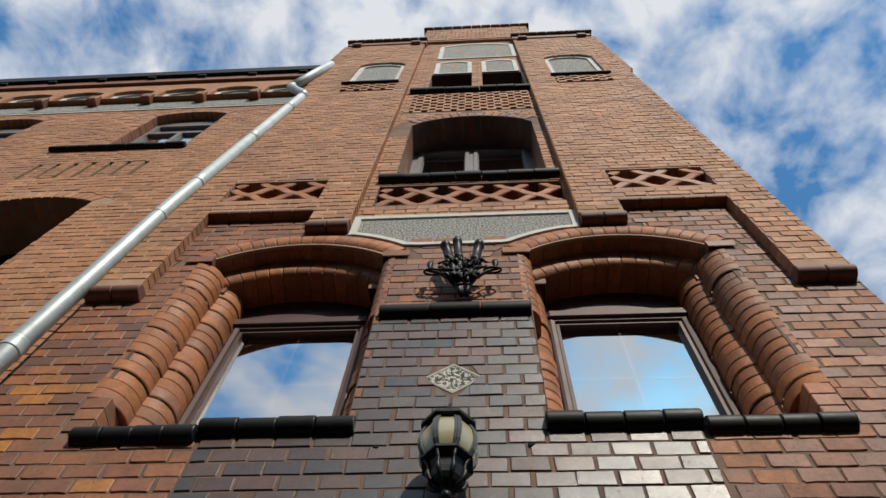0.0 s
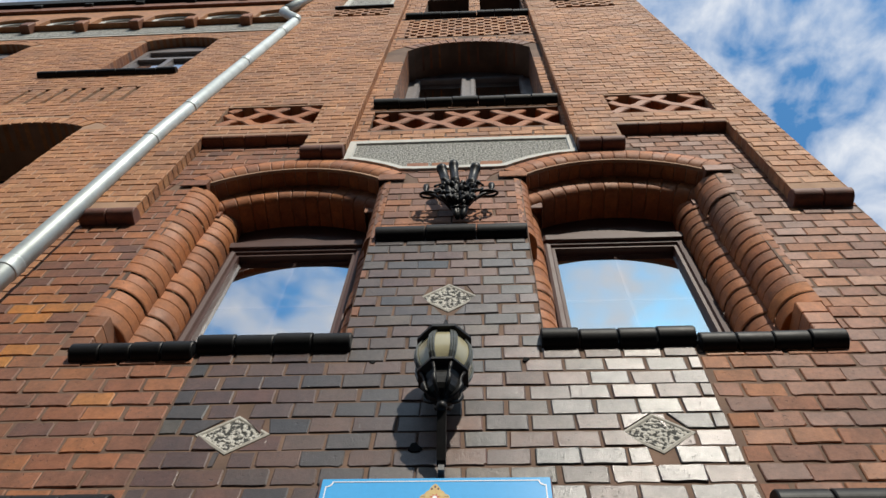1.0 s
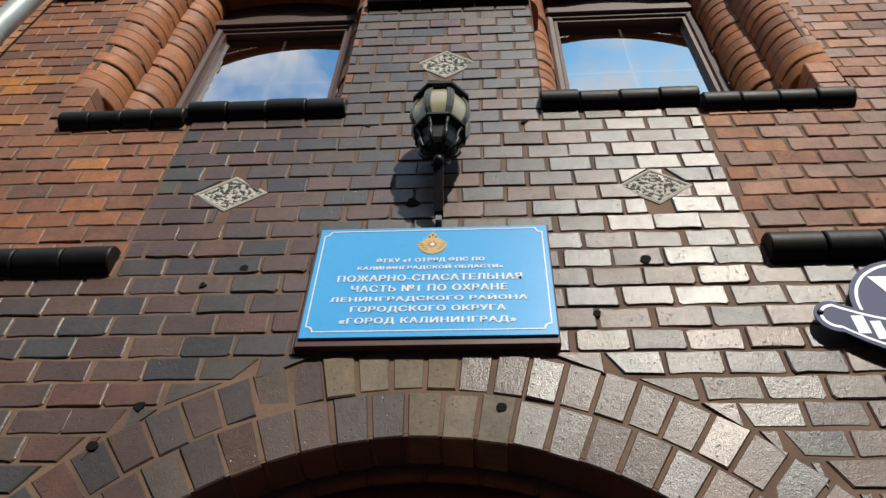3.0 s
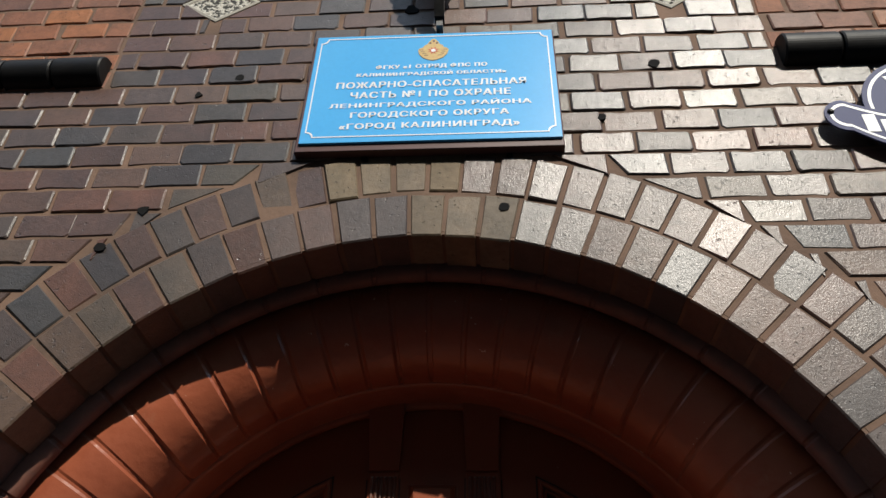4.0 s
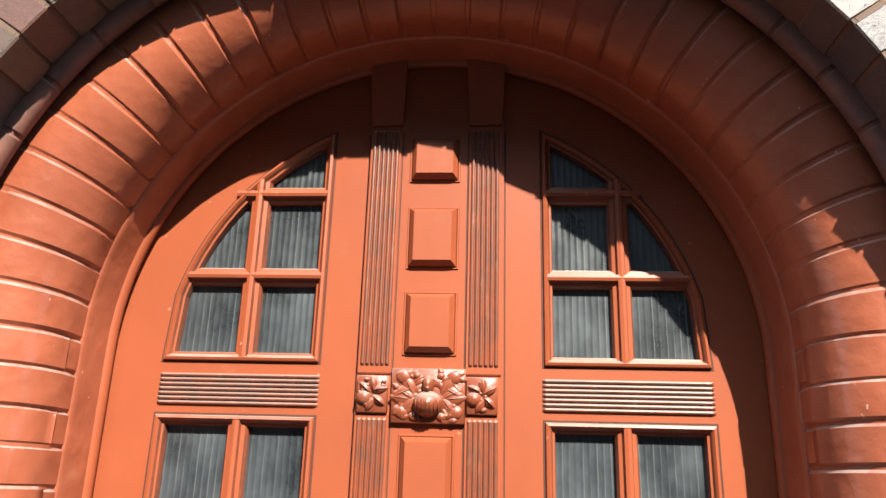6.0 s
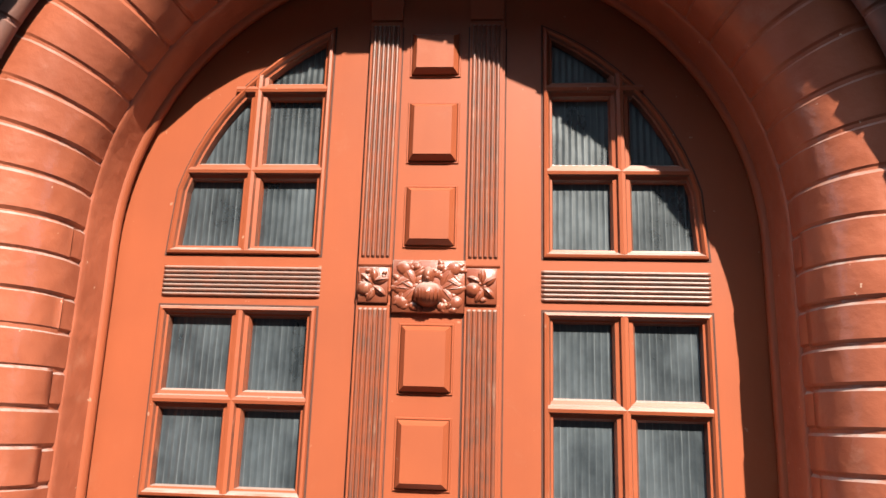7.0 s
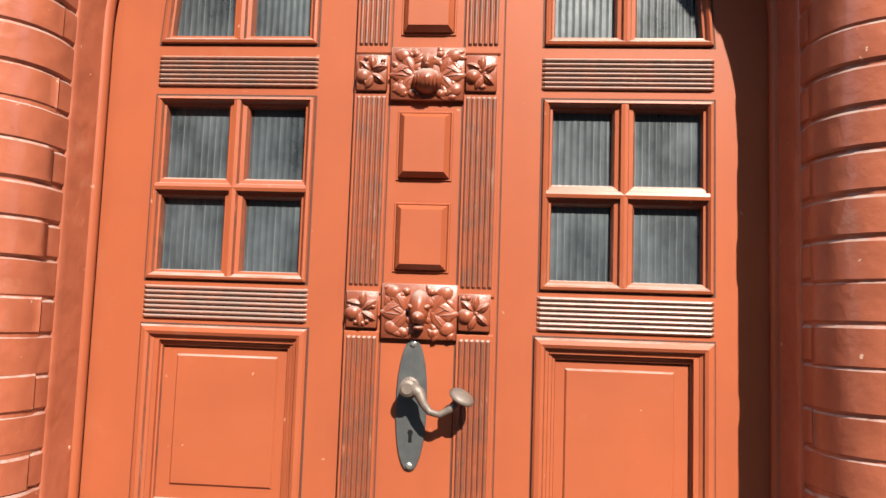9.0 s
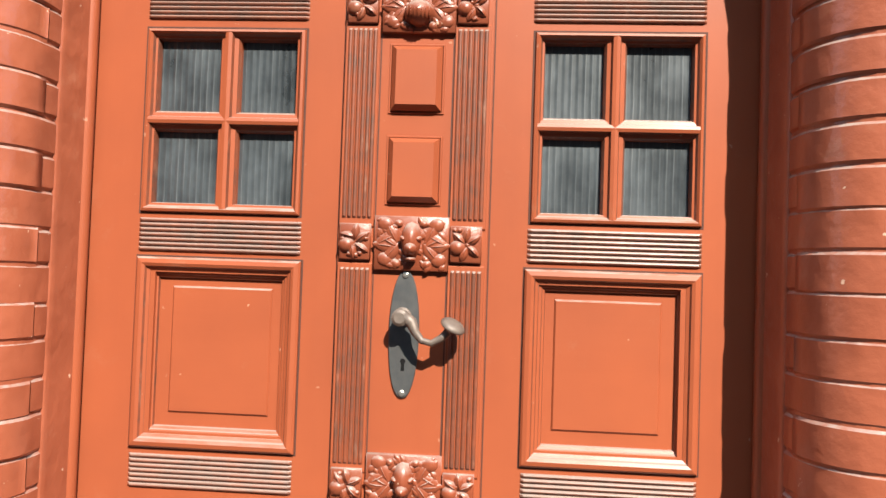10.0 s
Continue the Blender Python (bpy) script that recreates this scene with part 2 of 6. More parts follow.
def red_paint(name, grain, worn, dust_glint=0.0, lumpy=0.10, lump=26, gloss=(0.36, 0.50), tone=((0.302, 0.074, 0.030), (0.242, 0.059, 0.025)), coat=0.06, coat_rough=0.3, streak=0.12):
    """Red-orange oil paint on wood or brick, rubbed pale and covered with dust in places."""
    m = Mat(name, coat=coat, spec=0.28)
    m.b.inputs["Coat Roughness"].default_value = coat_rough
    a = m.noise(3.2, 4, 0.6)
    g = m.noise(lump, 4 if lumpy < 0.5 else 2.5, 0.6 if lumpy < 0.5 else 0.5, grain)
    f = m.noise(170, 3, 0.6)
    c = m.mix(m.ramp(a, [(0.3, (0, 0, 0)), (0.75, (1, 1, 1))]), *tone)
    c = m.mix(m.math("MULTIPLY", m.ramp(g, [(0.45, (0, 0, 0)), (0.8, (1, 1, 1))]), streak), c, (0.17, 0.036, 0.015))
    dust = m.ramp(m.noise(7, 6, 0.75), [(0.60, (0, 0, 0)), (0.80, (1, 1, 1))])
    c = m.mix(m.math("MULTIPLY", dust, worn), c, (0.34, 0.15, 0.09))
    chips = m.ramp(m.noise(55, 3, 0.5), [(0.735, (0, 0, 0)), (0.75, (1, 1, 1))])
    c = m.mix(m.math("MULTIPLY", chips, worn), c, (0.62, 0.42, 0.30))
    if dust_glint:
        # upper sides paler: dust and bare wood, plus edge highlights painted into the colour
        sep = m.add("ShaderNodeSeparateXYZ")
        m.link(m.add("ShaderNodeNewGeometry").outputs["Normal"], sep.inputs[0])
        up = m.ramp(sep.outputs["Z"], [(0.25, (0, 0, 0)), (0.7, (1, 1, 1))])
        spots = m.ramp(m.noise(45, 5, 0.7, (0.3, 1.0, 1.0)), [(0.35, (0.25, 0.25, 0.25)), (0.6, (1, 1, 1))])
        c = m.mix(m.math("MULTIPLY", m.math("MULTIPLY", up, spots), dust_glint), c, (0.30, 0.245, 0.215))
    m.color(c)
    m.rough(a, *gloss)
    m.bump(m.math("ADD", m.math("MULTIPLY", g, 0.7), m.math("MULTIPLY", f, 0.3 if lumpy < 0.5 else 0.06)), lumpy, 0.003 if lumpy < 0.5 else 0.013)
    return m.m


def worn_paint():
    """Paint rubbed through to brown wood, with pale dust streaks and paler upward faces."""
    m = Mat("worn_red_paint")
    a, b = m.noise(20, 5, 0.7), m.noise(60, 5, 0.7, (1.0, 1.0, 0.25))
    c = m.mix(m.ramp(a, [(0.35, (0, 0, 0)), (0.65, (1, 1, 1))]), (0.20, 0.052, 0.024), (0.105, 0.042, 0.027))
    c = m.mix(m.math("MULTIPLY", m.ramp(b, [(0.58, (0, 0, 0)), (0.72, (1, 1, 1))]), 0.3), c, (0.42, 0.27, 0.19))
    # reed tops paler than undersides: dust and top light put into the colour
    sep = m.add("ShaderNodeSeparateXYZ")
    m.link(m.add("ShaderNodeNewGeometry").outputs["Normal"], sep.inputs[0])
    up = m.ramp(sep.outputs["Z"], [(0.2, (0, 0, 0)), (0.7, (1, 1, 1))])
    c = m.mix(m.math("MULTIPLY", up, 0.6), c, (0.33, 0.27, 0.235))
    m.color(c)
    m.rough(a, 0.3, 0.55)
    m.bump(b, 0.25, 0.002)
    return m.m


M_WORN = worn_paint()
M_GRIME = plain("grimy_joint", (0.085, 0.026, 0.014), (0.050, 0.018, 0.011), 40, (0.7, 0.9), 0.2)
M_PAINT = red_paint("red_door_paint", (1.0, 1.0, 0.07), 0.25)
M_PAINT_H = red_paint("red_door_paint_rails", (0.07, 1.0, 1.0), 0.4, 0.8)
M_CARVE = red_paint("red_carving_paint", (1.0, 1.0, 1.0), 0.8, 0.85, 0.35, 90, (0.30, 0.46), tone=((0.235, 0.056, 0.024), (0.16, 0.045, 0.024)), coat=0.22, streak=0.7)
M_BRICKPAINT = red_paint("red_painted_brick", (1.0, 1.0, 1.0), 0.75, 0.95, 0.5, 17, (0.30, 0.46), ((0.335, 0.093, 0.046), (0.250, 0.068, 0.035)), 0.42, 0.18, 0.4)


def reeded_glass():
    m = Mat("reeded_glass", rough=0.16)
    w = m.add("ShaderNodeTexWave", Scale=24.0, Distortion=0.5)
    w.inputs["Detail"].default_value = 1.5
    m.link(m.co, w.inputs["Vector"])
    smear = m.noise(6, 6, 0.68, (1.0, 1.0, 0.7))
    drip = m.noise(60, 4, 0.7, (1.0, 1.0, 0.06))
    c = m.mix(m.ramp(smear, [(0.36, (0, 0, 0)), (0.70, (1, 1, 1))]), (0.017, 0.021, 0.024), (0.082, 0.096, 0.105))
    line = m.math("MULTIPLY", m.ramp(w.outputs["Fac"], [(0.90, (0, 0, 0)), (0.985, (1, 1, 1))]), m.ramp(drip, [(0.40, (0, 0, 0)), (0.62, (1, 1, 1))]))
    c = m.mix(m.math("MULTIPLY", line, 0.45), c, (0.20, 0.215, 0.22))
    m.color(c)
    m.rough(smear, 0.16, 0.45)
    m.b.inputs["Specular IOR Level"].default_value = 0.8
    m.b.inputs["Transmission Weight"].default_value = 0.10
    m.bump(m.math("ADD", w.outputs["Fac"], m.math("MULTIPLY", m.noise(45, 3, 0.6), 0.25)), 0.22, 0.004)
    return m.m


M_REEDED = reeded_glass()


def window_glass():
    m = Mat("window_glass", rough=0.015)
    m.b.inputs["Transmission Weight"].default_value = 1.0
    m.b.inputs["IOR"].default_value = 1.5
    m.b.inputs["Base Color"].default_value = (0.9, 0.93, 0.95, 1)
    m.bump(m.noise(1.6, 2, 0.5), 0.02, 0.02)
    gl = m.add("ShaderNodeBsdfGlossy", Roughness=0.012)
    gl.inputs["Color"].default_value = (0.95, 0.97, 1.0, 1)
    mx = m.add("ShaderNodeMixShader")
    mx.inputs[0].default_value = 0.62
    m.link(m.b.outputs[0], mx.inputs[1])
    m.link(gl.outputs[0], mx.inputs[2])
    m.link(mx.outputs[0], m.t.nodes["Material Output"].inputs["Surface"])
    return m.m


M_GLASS = window_glass()


# ---- building blocks ----
def obj(name, verts, faces, mat, parent=None, label="", smooth=False):
    me = bpy.data.meshes.new(name)
    me.from_pydata([tuple(v) for v in verts], [], faces)
    for mm in (mat if isinstance(mat, (list, tuple)) else [mat]):
        me.materials.append(mm)
    me.validate()
    if smooth:
        me.polygons.foreach_set("use_smooth", [True] * len(me.polygons))
    ob = new(name, me)
    if parent:
        ob.parent = parent
    if label:
        tagged(ob, label)
    return ob


def part(name, bm, mat, parent, label="", smooth=False):
    bmesh.ops.recalc_face_normals(bm, faces=bm.faces)
    me = bpy.data.meshes.new(name)
    bm.to_mesh(me)
    bm.free()
    me.materials.append(mat)
    if smooth:
        me.polygons.foreach_set("use_smooth", [True] * len(me.polygons))
    ob = new(name, me)
    if parent:
        ob.parent = parent
    if label:
        tagged(ob, label)
    return ob


def empty(name, place, label, category, kind="", group=""):
    ob = new(name)
    ob.location = place
    ob.empty_display_size = 0.05
    return tagged(ob, label, category, group, kind)


class Batch:
    """Many small pieces gathered into one mesh."""

    def __init__(self):
        self.v, self.f = [], []

    def put(self, verts, faces):
        k = len(self.v)
        self.v.extend(verts)
        self.f.extend(tuple(i + k for i in f) for f in faces)

    def make(self, name, mat, parent=None, label="", smooth=False):
        return obj(name, self.v, self.f, mat, parent, label, smooth)


def slab(poly, y0, y1, bevel=0.003):
    """A piece with the outline poly (x, z), anticlockwise from the front, from y1 (back) to y0 (front), its front edge bevelled."""
    cx = sum(p[0] for p in poly) / len(poly)
    cz = sum(p[1] for p in poly) / len(poly)
    n = len(poly)
    v = [(x, y1, z) for x, z in poly] + [(x, y0 + bevel, z) for x, z in poly]
    for x, z in poly:
        d = math.hypot(x - cx, z - cz) or 1
        k = max(0.0, 1 - 1.4 * bevel / d)
        v.append((cx + (x - cx) * k, y0, cz + (z - cz) * k))
    f = [tuple(range(2 * n, 3 * n))]
    for ring in (0, n):
        for i in range(n):
            j = (i + 1) % n
            f.append((ring + i, ring + j, ring + n + j, ring + n + i))
    return v, f


def box_piece(x0, x1, z0, z1, y0, y1, bevel=0.003):
    return slab([(x0, z0), (x1, z0), (x1, z1), (x0, z1)], y0, y1, bevel)


def plate_bm(outer, holes, y0, y1):
    """A board with holes: outlines (x, z), front at y0, back at y1."""
    bm = bmesh.new()
    loops = []
    for loop in [outer, *holes]:
        vs = [bm.verts.new((x, y0, z)) for x, z in loop]
        loops.append(vs)
    edges = []
    for vs in loops:
        for a, b in zip(vs, vs[1:] + vs[:1]):
            edges.append(bm.edges.new((a, b)))
    bmesh.ops.triangle_fill(bm, use_beauty=True, use_dissolve=False, edges=edges)
    for vs in loops:
        back = [bm.verts.new((v.co.x, y1, v.co.z)) for v in vs]
        n = len(vs)
        for i in range(n):
            j = (i + 1) % n
            bm.faces.new((vs[i], vs[j], back[j], back[i]))
    return bm


def rect(x0, x1, z0, z1):
    return [(x0, z0), (x1, z0), (x1, z1), (x0, z1)]


def arched(x0, x1, z0, cx, cz, r, steps=14):
    """A rectangle from z0 up with a circular head (centre cx, cz, radius r)."""
    a0 = math.acos(max(-1, min(1, (x1 - cx) / r)))
    a1 = math.acos(max(-1, min(1, (x0 - cx) / r)))
    arc = [(cx + r * math.cos(a0 + (a1 - a0) * i / steps), cz + r * math.sin(a0 + (a1 - a0) * i / steps)) for i in range(steps + 1)]
    return [(x0, z0), (x1, z0)] + arc


def inset(loop, d):
    """An outline moved inwards by d, with mitred corners (anticlockwise outlines)."""
    out = []
    n = len(loop)
    for i in range(n):
        p, q, r = Vector(loop[i - 1]), Vector(loop[i]), Vector(loop[(i + 1) % n])
        e1, e2 = (q - p).normalized(), (r - q).normalized()
        n1, n2 = Vector((-e1.y, e1.x)), Vector((-e2.y, e2.x))
        b = n1 + n2
        k = d / max(0.35, b.dot(n1))
        out.append((q.x + b.x * k, q.y + b.y * k))
    return out


def moulding(loop, profile):
    """A strip run round an outline: profile of (inset, y)."""
    rings = [[(x, y, z) for x, z in inset(loop, d)] for d, y in profile]
    n = len(loop)
    v = [p for ring in rings for p in ring]
    f = []
    for k in range(len(rings) - 1):
        for i in range(n):
            j = (i + 1) % n
            f.append((k * n + i, k * n + j, (k + 1) * n + j, (k + 1) * n + i))
    return v, f


def lathe(profile, steps=16, cx=0.0, cy=0.0, cz=0.0, turn=0.0):
    """A turned form round the z axis: profile of (radius, z)."""
    v, f = [], []
    for r, z in profile:
        for i in range(steps):
            a = turn + 2 * math.pi * i / steps
            v.append((cx + r * math.cos(a), cy + r * math.sin(a), cz + z))
    for k in range(len(profile) - 1):
        for i in range(steps):
            j = (i + 1) % steps
            f.append((k * steps + i, k * steps + j, (k + 1) * steps + j, (k + 1) * steps + i))
    f.append(tuple(range(steps))[::-1])
    f.append(tuple(range((len(profile) - 1) * steps, len(profile) * steps)))
    return v, f


def tube(points, radii, steps=10):
    """A round bar along points, with a radius at each."""
    pts = [Vector(p) for p in points]
    v, f = [], []
    side = None
    for i, p in enumerate(pts):
        d = (pts[min(i + 1, len(pts) - 1)] - pts[max(i - 1, 0)]).normalized()
        if side is None:
            side = d.orthogonal().normalized()
        side = (side - d * side.dot(d)).normalized()
        up = d.cross(side)
        for k in range(steps):
            a = 2 * math.pi * k / steps
            v.append(tuple(p + (side * math.cos(a) + up * math.sin(a)) * radii[i]))
    for i in range(len(pts) - 1):
        for k in range(steps):
            j = (k + 1) % steps
            f.append((i * steps + k, i * steps + j, (i + 1) * steps + j, (i + 1) * steps + k))
    f.append(tuple(range(steps))[::-1])
    f.append(tuple(range((len(pts) - 1) * steps, len(pts) * steps)))
    return v, f


def blob(c, r, axis=(1, 0), steps=8, leafy=False):
    """A swelling form in relief, half sunk into the ground behind it: centre, (long, depth, short) radii, its direction in the plane."""
    ax = Vector((axis[0], 0, axis[1])).normalized()
    cr = Vector((-ax.z, 0, ax.x))
    v, f = [], []
    rings = 4
    for k in range(rings + 1):
        e = math.pi / 2 * k / rings
        for i in range(steps):
            a = 2 * math.pi * i / steps
            q = Vector(c) + ax * (r[0] * math.cos(a) * math.cos(e)) + cr * (r[2] * math.sin(a) * (abs(math.sin(a)) ** 0.8 if leafy else 1.0) * math.cos(e)) + Vector((0, -r[1] * math.sin(e), 0))
            v.append(tuple(q))
    for k in range(rings):
        for i in range(steps):
            j = (i + 1) % steps
            f.append((k * steps + i, k * steps + j, (k + 1) * steps + j, (k + 1) * steps + i))
    return v, f


def joined(*pieces):
    b = Batch()
    for v, f in pieces:
        b.put(v, f)
    return b


COURSE, HEAD = 0.0668, 0.1254
JOINT = 0.0068


def lay(spans, holes, z0, z1, y, take, z_ref=2.9365, x_ref=0.007, wide=HEAD, course=COURSE, joint=JOINT, gap=0.0):
    """Lay courses of bricks from z0 to z1. spans(z): the stretches of wall at a height. holes: each gives its stretch at a height, or None.
    take(outline, y, whole) receives every piece."""
    k0 = math.ceil((z0 - z_ref) / course - 0.01)
    k1 = math.floor((z1 - z_ref) / course + 0.01)
    for k in range(k0, k1):
        za = z_ref + k * course + joint / 2
        zb = za + course - joint
        zm = (za + zb) / 2
        for s0, s1 in spans(zm):
            i0 = math.floor((s0 - x_ref) / wide) - 1
            i1 = math.ceil((s1 - x_ref) / wide) + 1
            for i in range(i0, i1):
                jit = random.uniform(-0.004, 0.004)
                xa = x_ref + (i + 0.5 * (k % 2)) * wide + joint / 2 + jit
                xb = xa + wide - joint - gap - random.uniform(-0.003, 0.003)
                xa, xb = max(xa, s0), min(xb, s1)
                if xb - xa < 0.02:
                    continue
                todo = [((xa, xa), (xb, xb))]
                for h in holes:
                    a, b, m = h(za), h(zb), h(zm)
                    if a is None and b is None and m is None:
                        continue
                    m = m or a or b
                    a, b = a or m, b or m
                    nxt = []
                    for (l0, l1), (r0, r1) in todo:
                        if max(r0, r1) <= min(a[0], b[0]) or min(l0, l1) >= max(a[1], b[1]):
                            nxt.append(((l0, l1), (r0, r1)))
                            continue
                        if a[0] - l0 > 0.012 or b[0] - l1 > 0.012:
                            nxt.append(((l0, l1), (min(r0, max(a[0], l0 + 0.002)), min(r1, max(b[0], l1 + 0.002)))))
                        if r0 - a[1] > 0.012 or r1 - b[1] > 0.012:
                            nxt.append(((max(l0, min(a[1], r0 - 0.002)), max(l1, min(b[1], r1 - 0.002))), (r0, r1)))
                    todo = nxt
                for (l0, l1), (r0, r1) in todo:
                    whole = l0 == l1 == xa and r0 == r1 == xb and xb - xa > 0.9 * (wide - joint - gap) - 0.01
                    dz = random.uniform(-0.0015, 0.0015)
                    q = [random.uniform(-0.0022, 0.0022) for _ in range(8)]
                    take([(l0 + q[0], za + dz + q[1]), (r0 + q[2], za + dz + q[3]), (r1 + q[4], zb + dz + q[5]), (l1 + q[6], zb + dz + q[7])], y + random.uniform(-0.0025, 0.0015), whole)


def span_rect(x0, x1, z0, z1):
    return lambda z: (x0, x1) if z0 <= z <= z1 else None


def span_circle(cx, cz, r, zmin=-9.0):
    return lambda z: (cx - math.sqrt(r * r - (z - cz) ** 2), cx + math.sqrt(r * r - (z - cz) ** 2)) if abs(z - cz) < r and z >= zmin else None


def swept(profile, at, s0, s1, sink=0.004, edge=0.004, steps=1):
    """A moulded brick: its profile carried along at(s, r, y) from s0 to s1, with softened ends."""
    cuts = [(s0, sink), (s0 + edge, 0.0)] + [(s0 + (s1 - s0) * i / steps, 0.0) for i in range(1, steps)] + [(s1 - edge, 0.0), (s1, sink)]
    v, f = [], []
    n = len(profile)
    for band in (cuts[:2], cuts[1:-1], cuts[-2:]):
        k0 = len(v)
        for s, k in band:
            for r, y in profile:
                v.append(at(s, r + k, y + k))
        for a in range(len(band) - 1):
            for i in range(n - 1):
                f.append((k0 + a * n + i, k0 + a * n + i + 1, k0 + (a + 1) * n + i + 1, k0 + (a + 1) * n + i))
    return v, f


def bullnose(x0, x1, z0, z1, y, out):
    """A rounded sill brick lying along x, that stands out from the wall by out."""
    h = z1 - z0
    r = min(h / 2, out)
    prof = [(y, z1)]
    for i in range(25):
        a = math.pi * i / 24
        prof.append((y - out + r - r * math.sin(a), (z0 + z1) / 2 + h / 2 * math.cos(a)))
    prof += [(y, z0)]
    n = len(prof)
    e = 0.004
    v, f = [], []
    for x, k in ((x0, 0.9), (x0 + e, 1.0), (x1 - e, 1.0), (x1, 0.9)):
        for yy, zz in prof:
            v.append((x, y + (yy - y) * (0.96 if k < 1 else 1), (z0 + z1) / 2 + (zz - (z0 + z1) / 2) * k))
    for a in range(3):
        for i in range(n):
            j = (i + 1) % n
            f.append((a * n + i, a * n + j, (a + 1) * n + j, (a + 1) * n + i))
    f.append(tuple(range(n)))
    f.append(tuple(range(3 * n, 4 * n))[::-1])
    return v, f

# ---- ground and the building's walls ----
ground = obj("ground", [(-400, -400, 0), (400, -400, 0), (400, 400, 0), (-400, 400, 0)], [(0, 1, 2, 3)], M_GROUND)
tagged(ground, "grey stone paving in front of the entrance", "ground", kind="structure")

ARC_Z, R_IN, R_MID, R_OUT, R_DOOR = 1.83, 0.827, 0.945, 1.061, 0.67
DOOR_Y = 0.414
X_L, X_R = -1.70, 1.765


def half_round(r, z_top, z_bot, steps=40):
    """The doorway's outline."""
    return [(r, z_bot)] + [(r * math.cos(math.pi * i / steps), z_top + r * math.sin(math.pi * i / steps)) for i in range(steps + 1)] + [(-r, z_bot)]


WIN_C, WIN_Z, WIN_R, WIN_RO = 0.80, 4.86, 0.645, 0.775
WIN_A, WIN_B = 0.335, 1.27
WIN_SILL = 3.91


def mirror(loop):
    return [(-x, z) for x, z in reversed(loop)]


win_hole = arched(WIN_A, WIN_B, WIN_SILL - 0.02, WIN_C, WIN_Z, WIN_R + 0.014)
UPWIN = arched(-0.43, 0.575, 6.62, 0.072, 7.75, 0.62)
door_hole = half_round(R_IN + 0.004, ARC_Z, 0.02)[::-1]
LATT_C = rect(-0.515, 0.635, 6.10, 6.46)
outline = [(X_L, 0), (X_R, 0), (X_R, 6.08), (0.70, 6.08), (0.70, 14.5), (-0.62, 14.5), (-0.62, 6.08), (X_L, 6.08)]
top_dark = [rect(-0.38, 0.075, 9.56, 10.50), rect(0.19, 0.63, 9.56, 10.50)]
wall_base = part("wall_front", plate_bm(outline, [door_hole, win_hole, mirror(win_hole), UPWIN, LATT_C, rect(-0.50, 0.64, 8.60, 9.40), *top_dark], 0.0032, 0.40), M_MORTAR, None)
tagged(wall_base, "old brick facade, dark glazed bricks below and red above", "wall", kind="structure")

# near-black box behind the openings, the rooms' darkness put into its colour
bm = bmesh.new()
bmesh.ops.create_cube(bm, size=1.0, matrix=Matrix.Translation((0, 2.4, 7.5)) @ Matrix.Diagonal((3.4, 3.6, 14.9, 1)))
room = part("wall_back", bm, M_DEPTH_BLACK, None)
tagged(room, "near-black box standing in for unlit rooms behind facade", "wall", kind="structure")


def pieces_to(batch, deep=0.014):
    def put(poly, y, whole):
        v, f = slab(poly, y, y + deep)
        cx, cz = sum(p[0] for p in poly) / 4, sum(p[1] for p in poly) / 4
        tx, tz = random.uniform(-0.012, 0.012), random.uniform(-0.02, 0.02)
        batch.put([(a, b + ((a - cx) * tx + (c - cz) * tz if b < y + deep - 1e-6 else 0), c) for a, b, c in v], f)
    return put


# single bricks share a few meshes
BRICK_SHAPES = {}


def brick_shape(kind, mat):
    key = (kind, mat.name)
    if key not in BRICK_SHAPES:
        w, h = (HEAD - JOINT) / 2, (COURSE - JOINT) / 2
        j = lambda s=0.0018: random.uniform(-s, s)
        cut = lambda: random.choice((0.0015, 0.002, 0.003, 0.007))
        c = [cut() for _ in range(4)]
        loop = [(-w + c[0], -h + j()), (-0.35 * w + j(0.01), -h + j()), (0.4 * w + j(0.01), -h + j()), (w - c[1], -h + j()), (w + j(), -h + c[1]),
                (w + j(), h - c[2]), (w - c[2], h + j()), (0.3 * w + j(0.01), h + j()), (-0.4 * w + j(0.01), h + j()), (-w + c[3], h + j()),
                (-w + j(), h - c[3]), (-w + j(), -h + c[0])]
        v, f = slab(loop, 0.0, 0.014, 0.0028)
        me = bpy.data.meshes.new("brick")
        me.from_pydata(v, [], f)
        me.materials.append(mat)
        BRICK_SHAPES[key] = me
    return BRICK_SHAPES[key]


def single_brick(poly, y, whole, mat, parent):
    if whole:
        ob = new("brick", brick_shape(random.randrange(16), mat))
        ob.location = (sum(p[0] for p in poly) / 4, y, sum(p[1] for p in poly) / 4)
        ob.rotation_euler = (random.gauss(0, 0.014), random.uniform(-0.006, 0.006), random.gauss(0, 0.014))
        ob.parent = parent
    else:
        v, f = slab(poly, y, y + 0.014)
        obj("brick", v, f, mat, parent)


# ---- entrance arch: two rings of headers, a bead and a large painted roll ----
arch = empty("entrance_arch", (0, 0, 0), "round brick entrance arch of dark headers with red painted roll moulding", "arch", kind="structure")


def on_arc(s, r, y):
    return (r * math.cos(s), y, ARC_Z + r * math.sin(s))


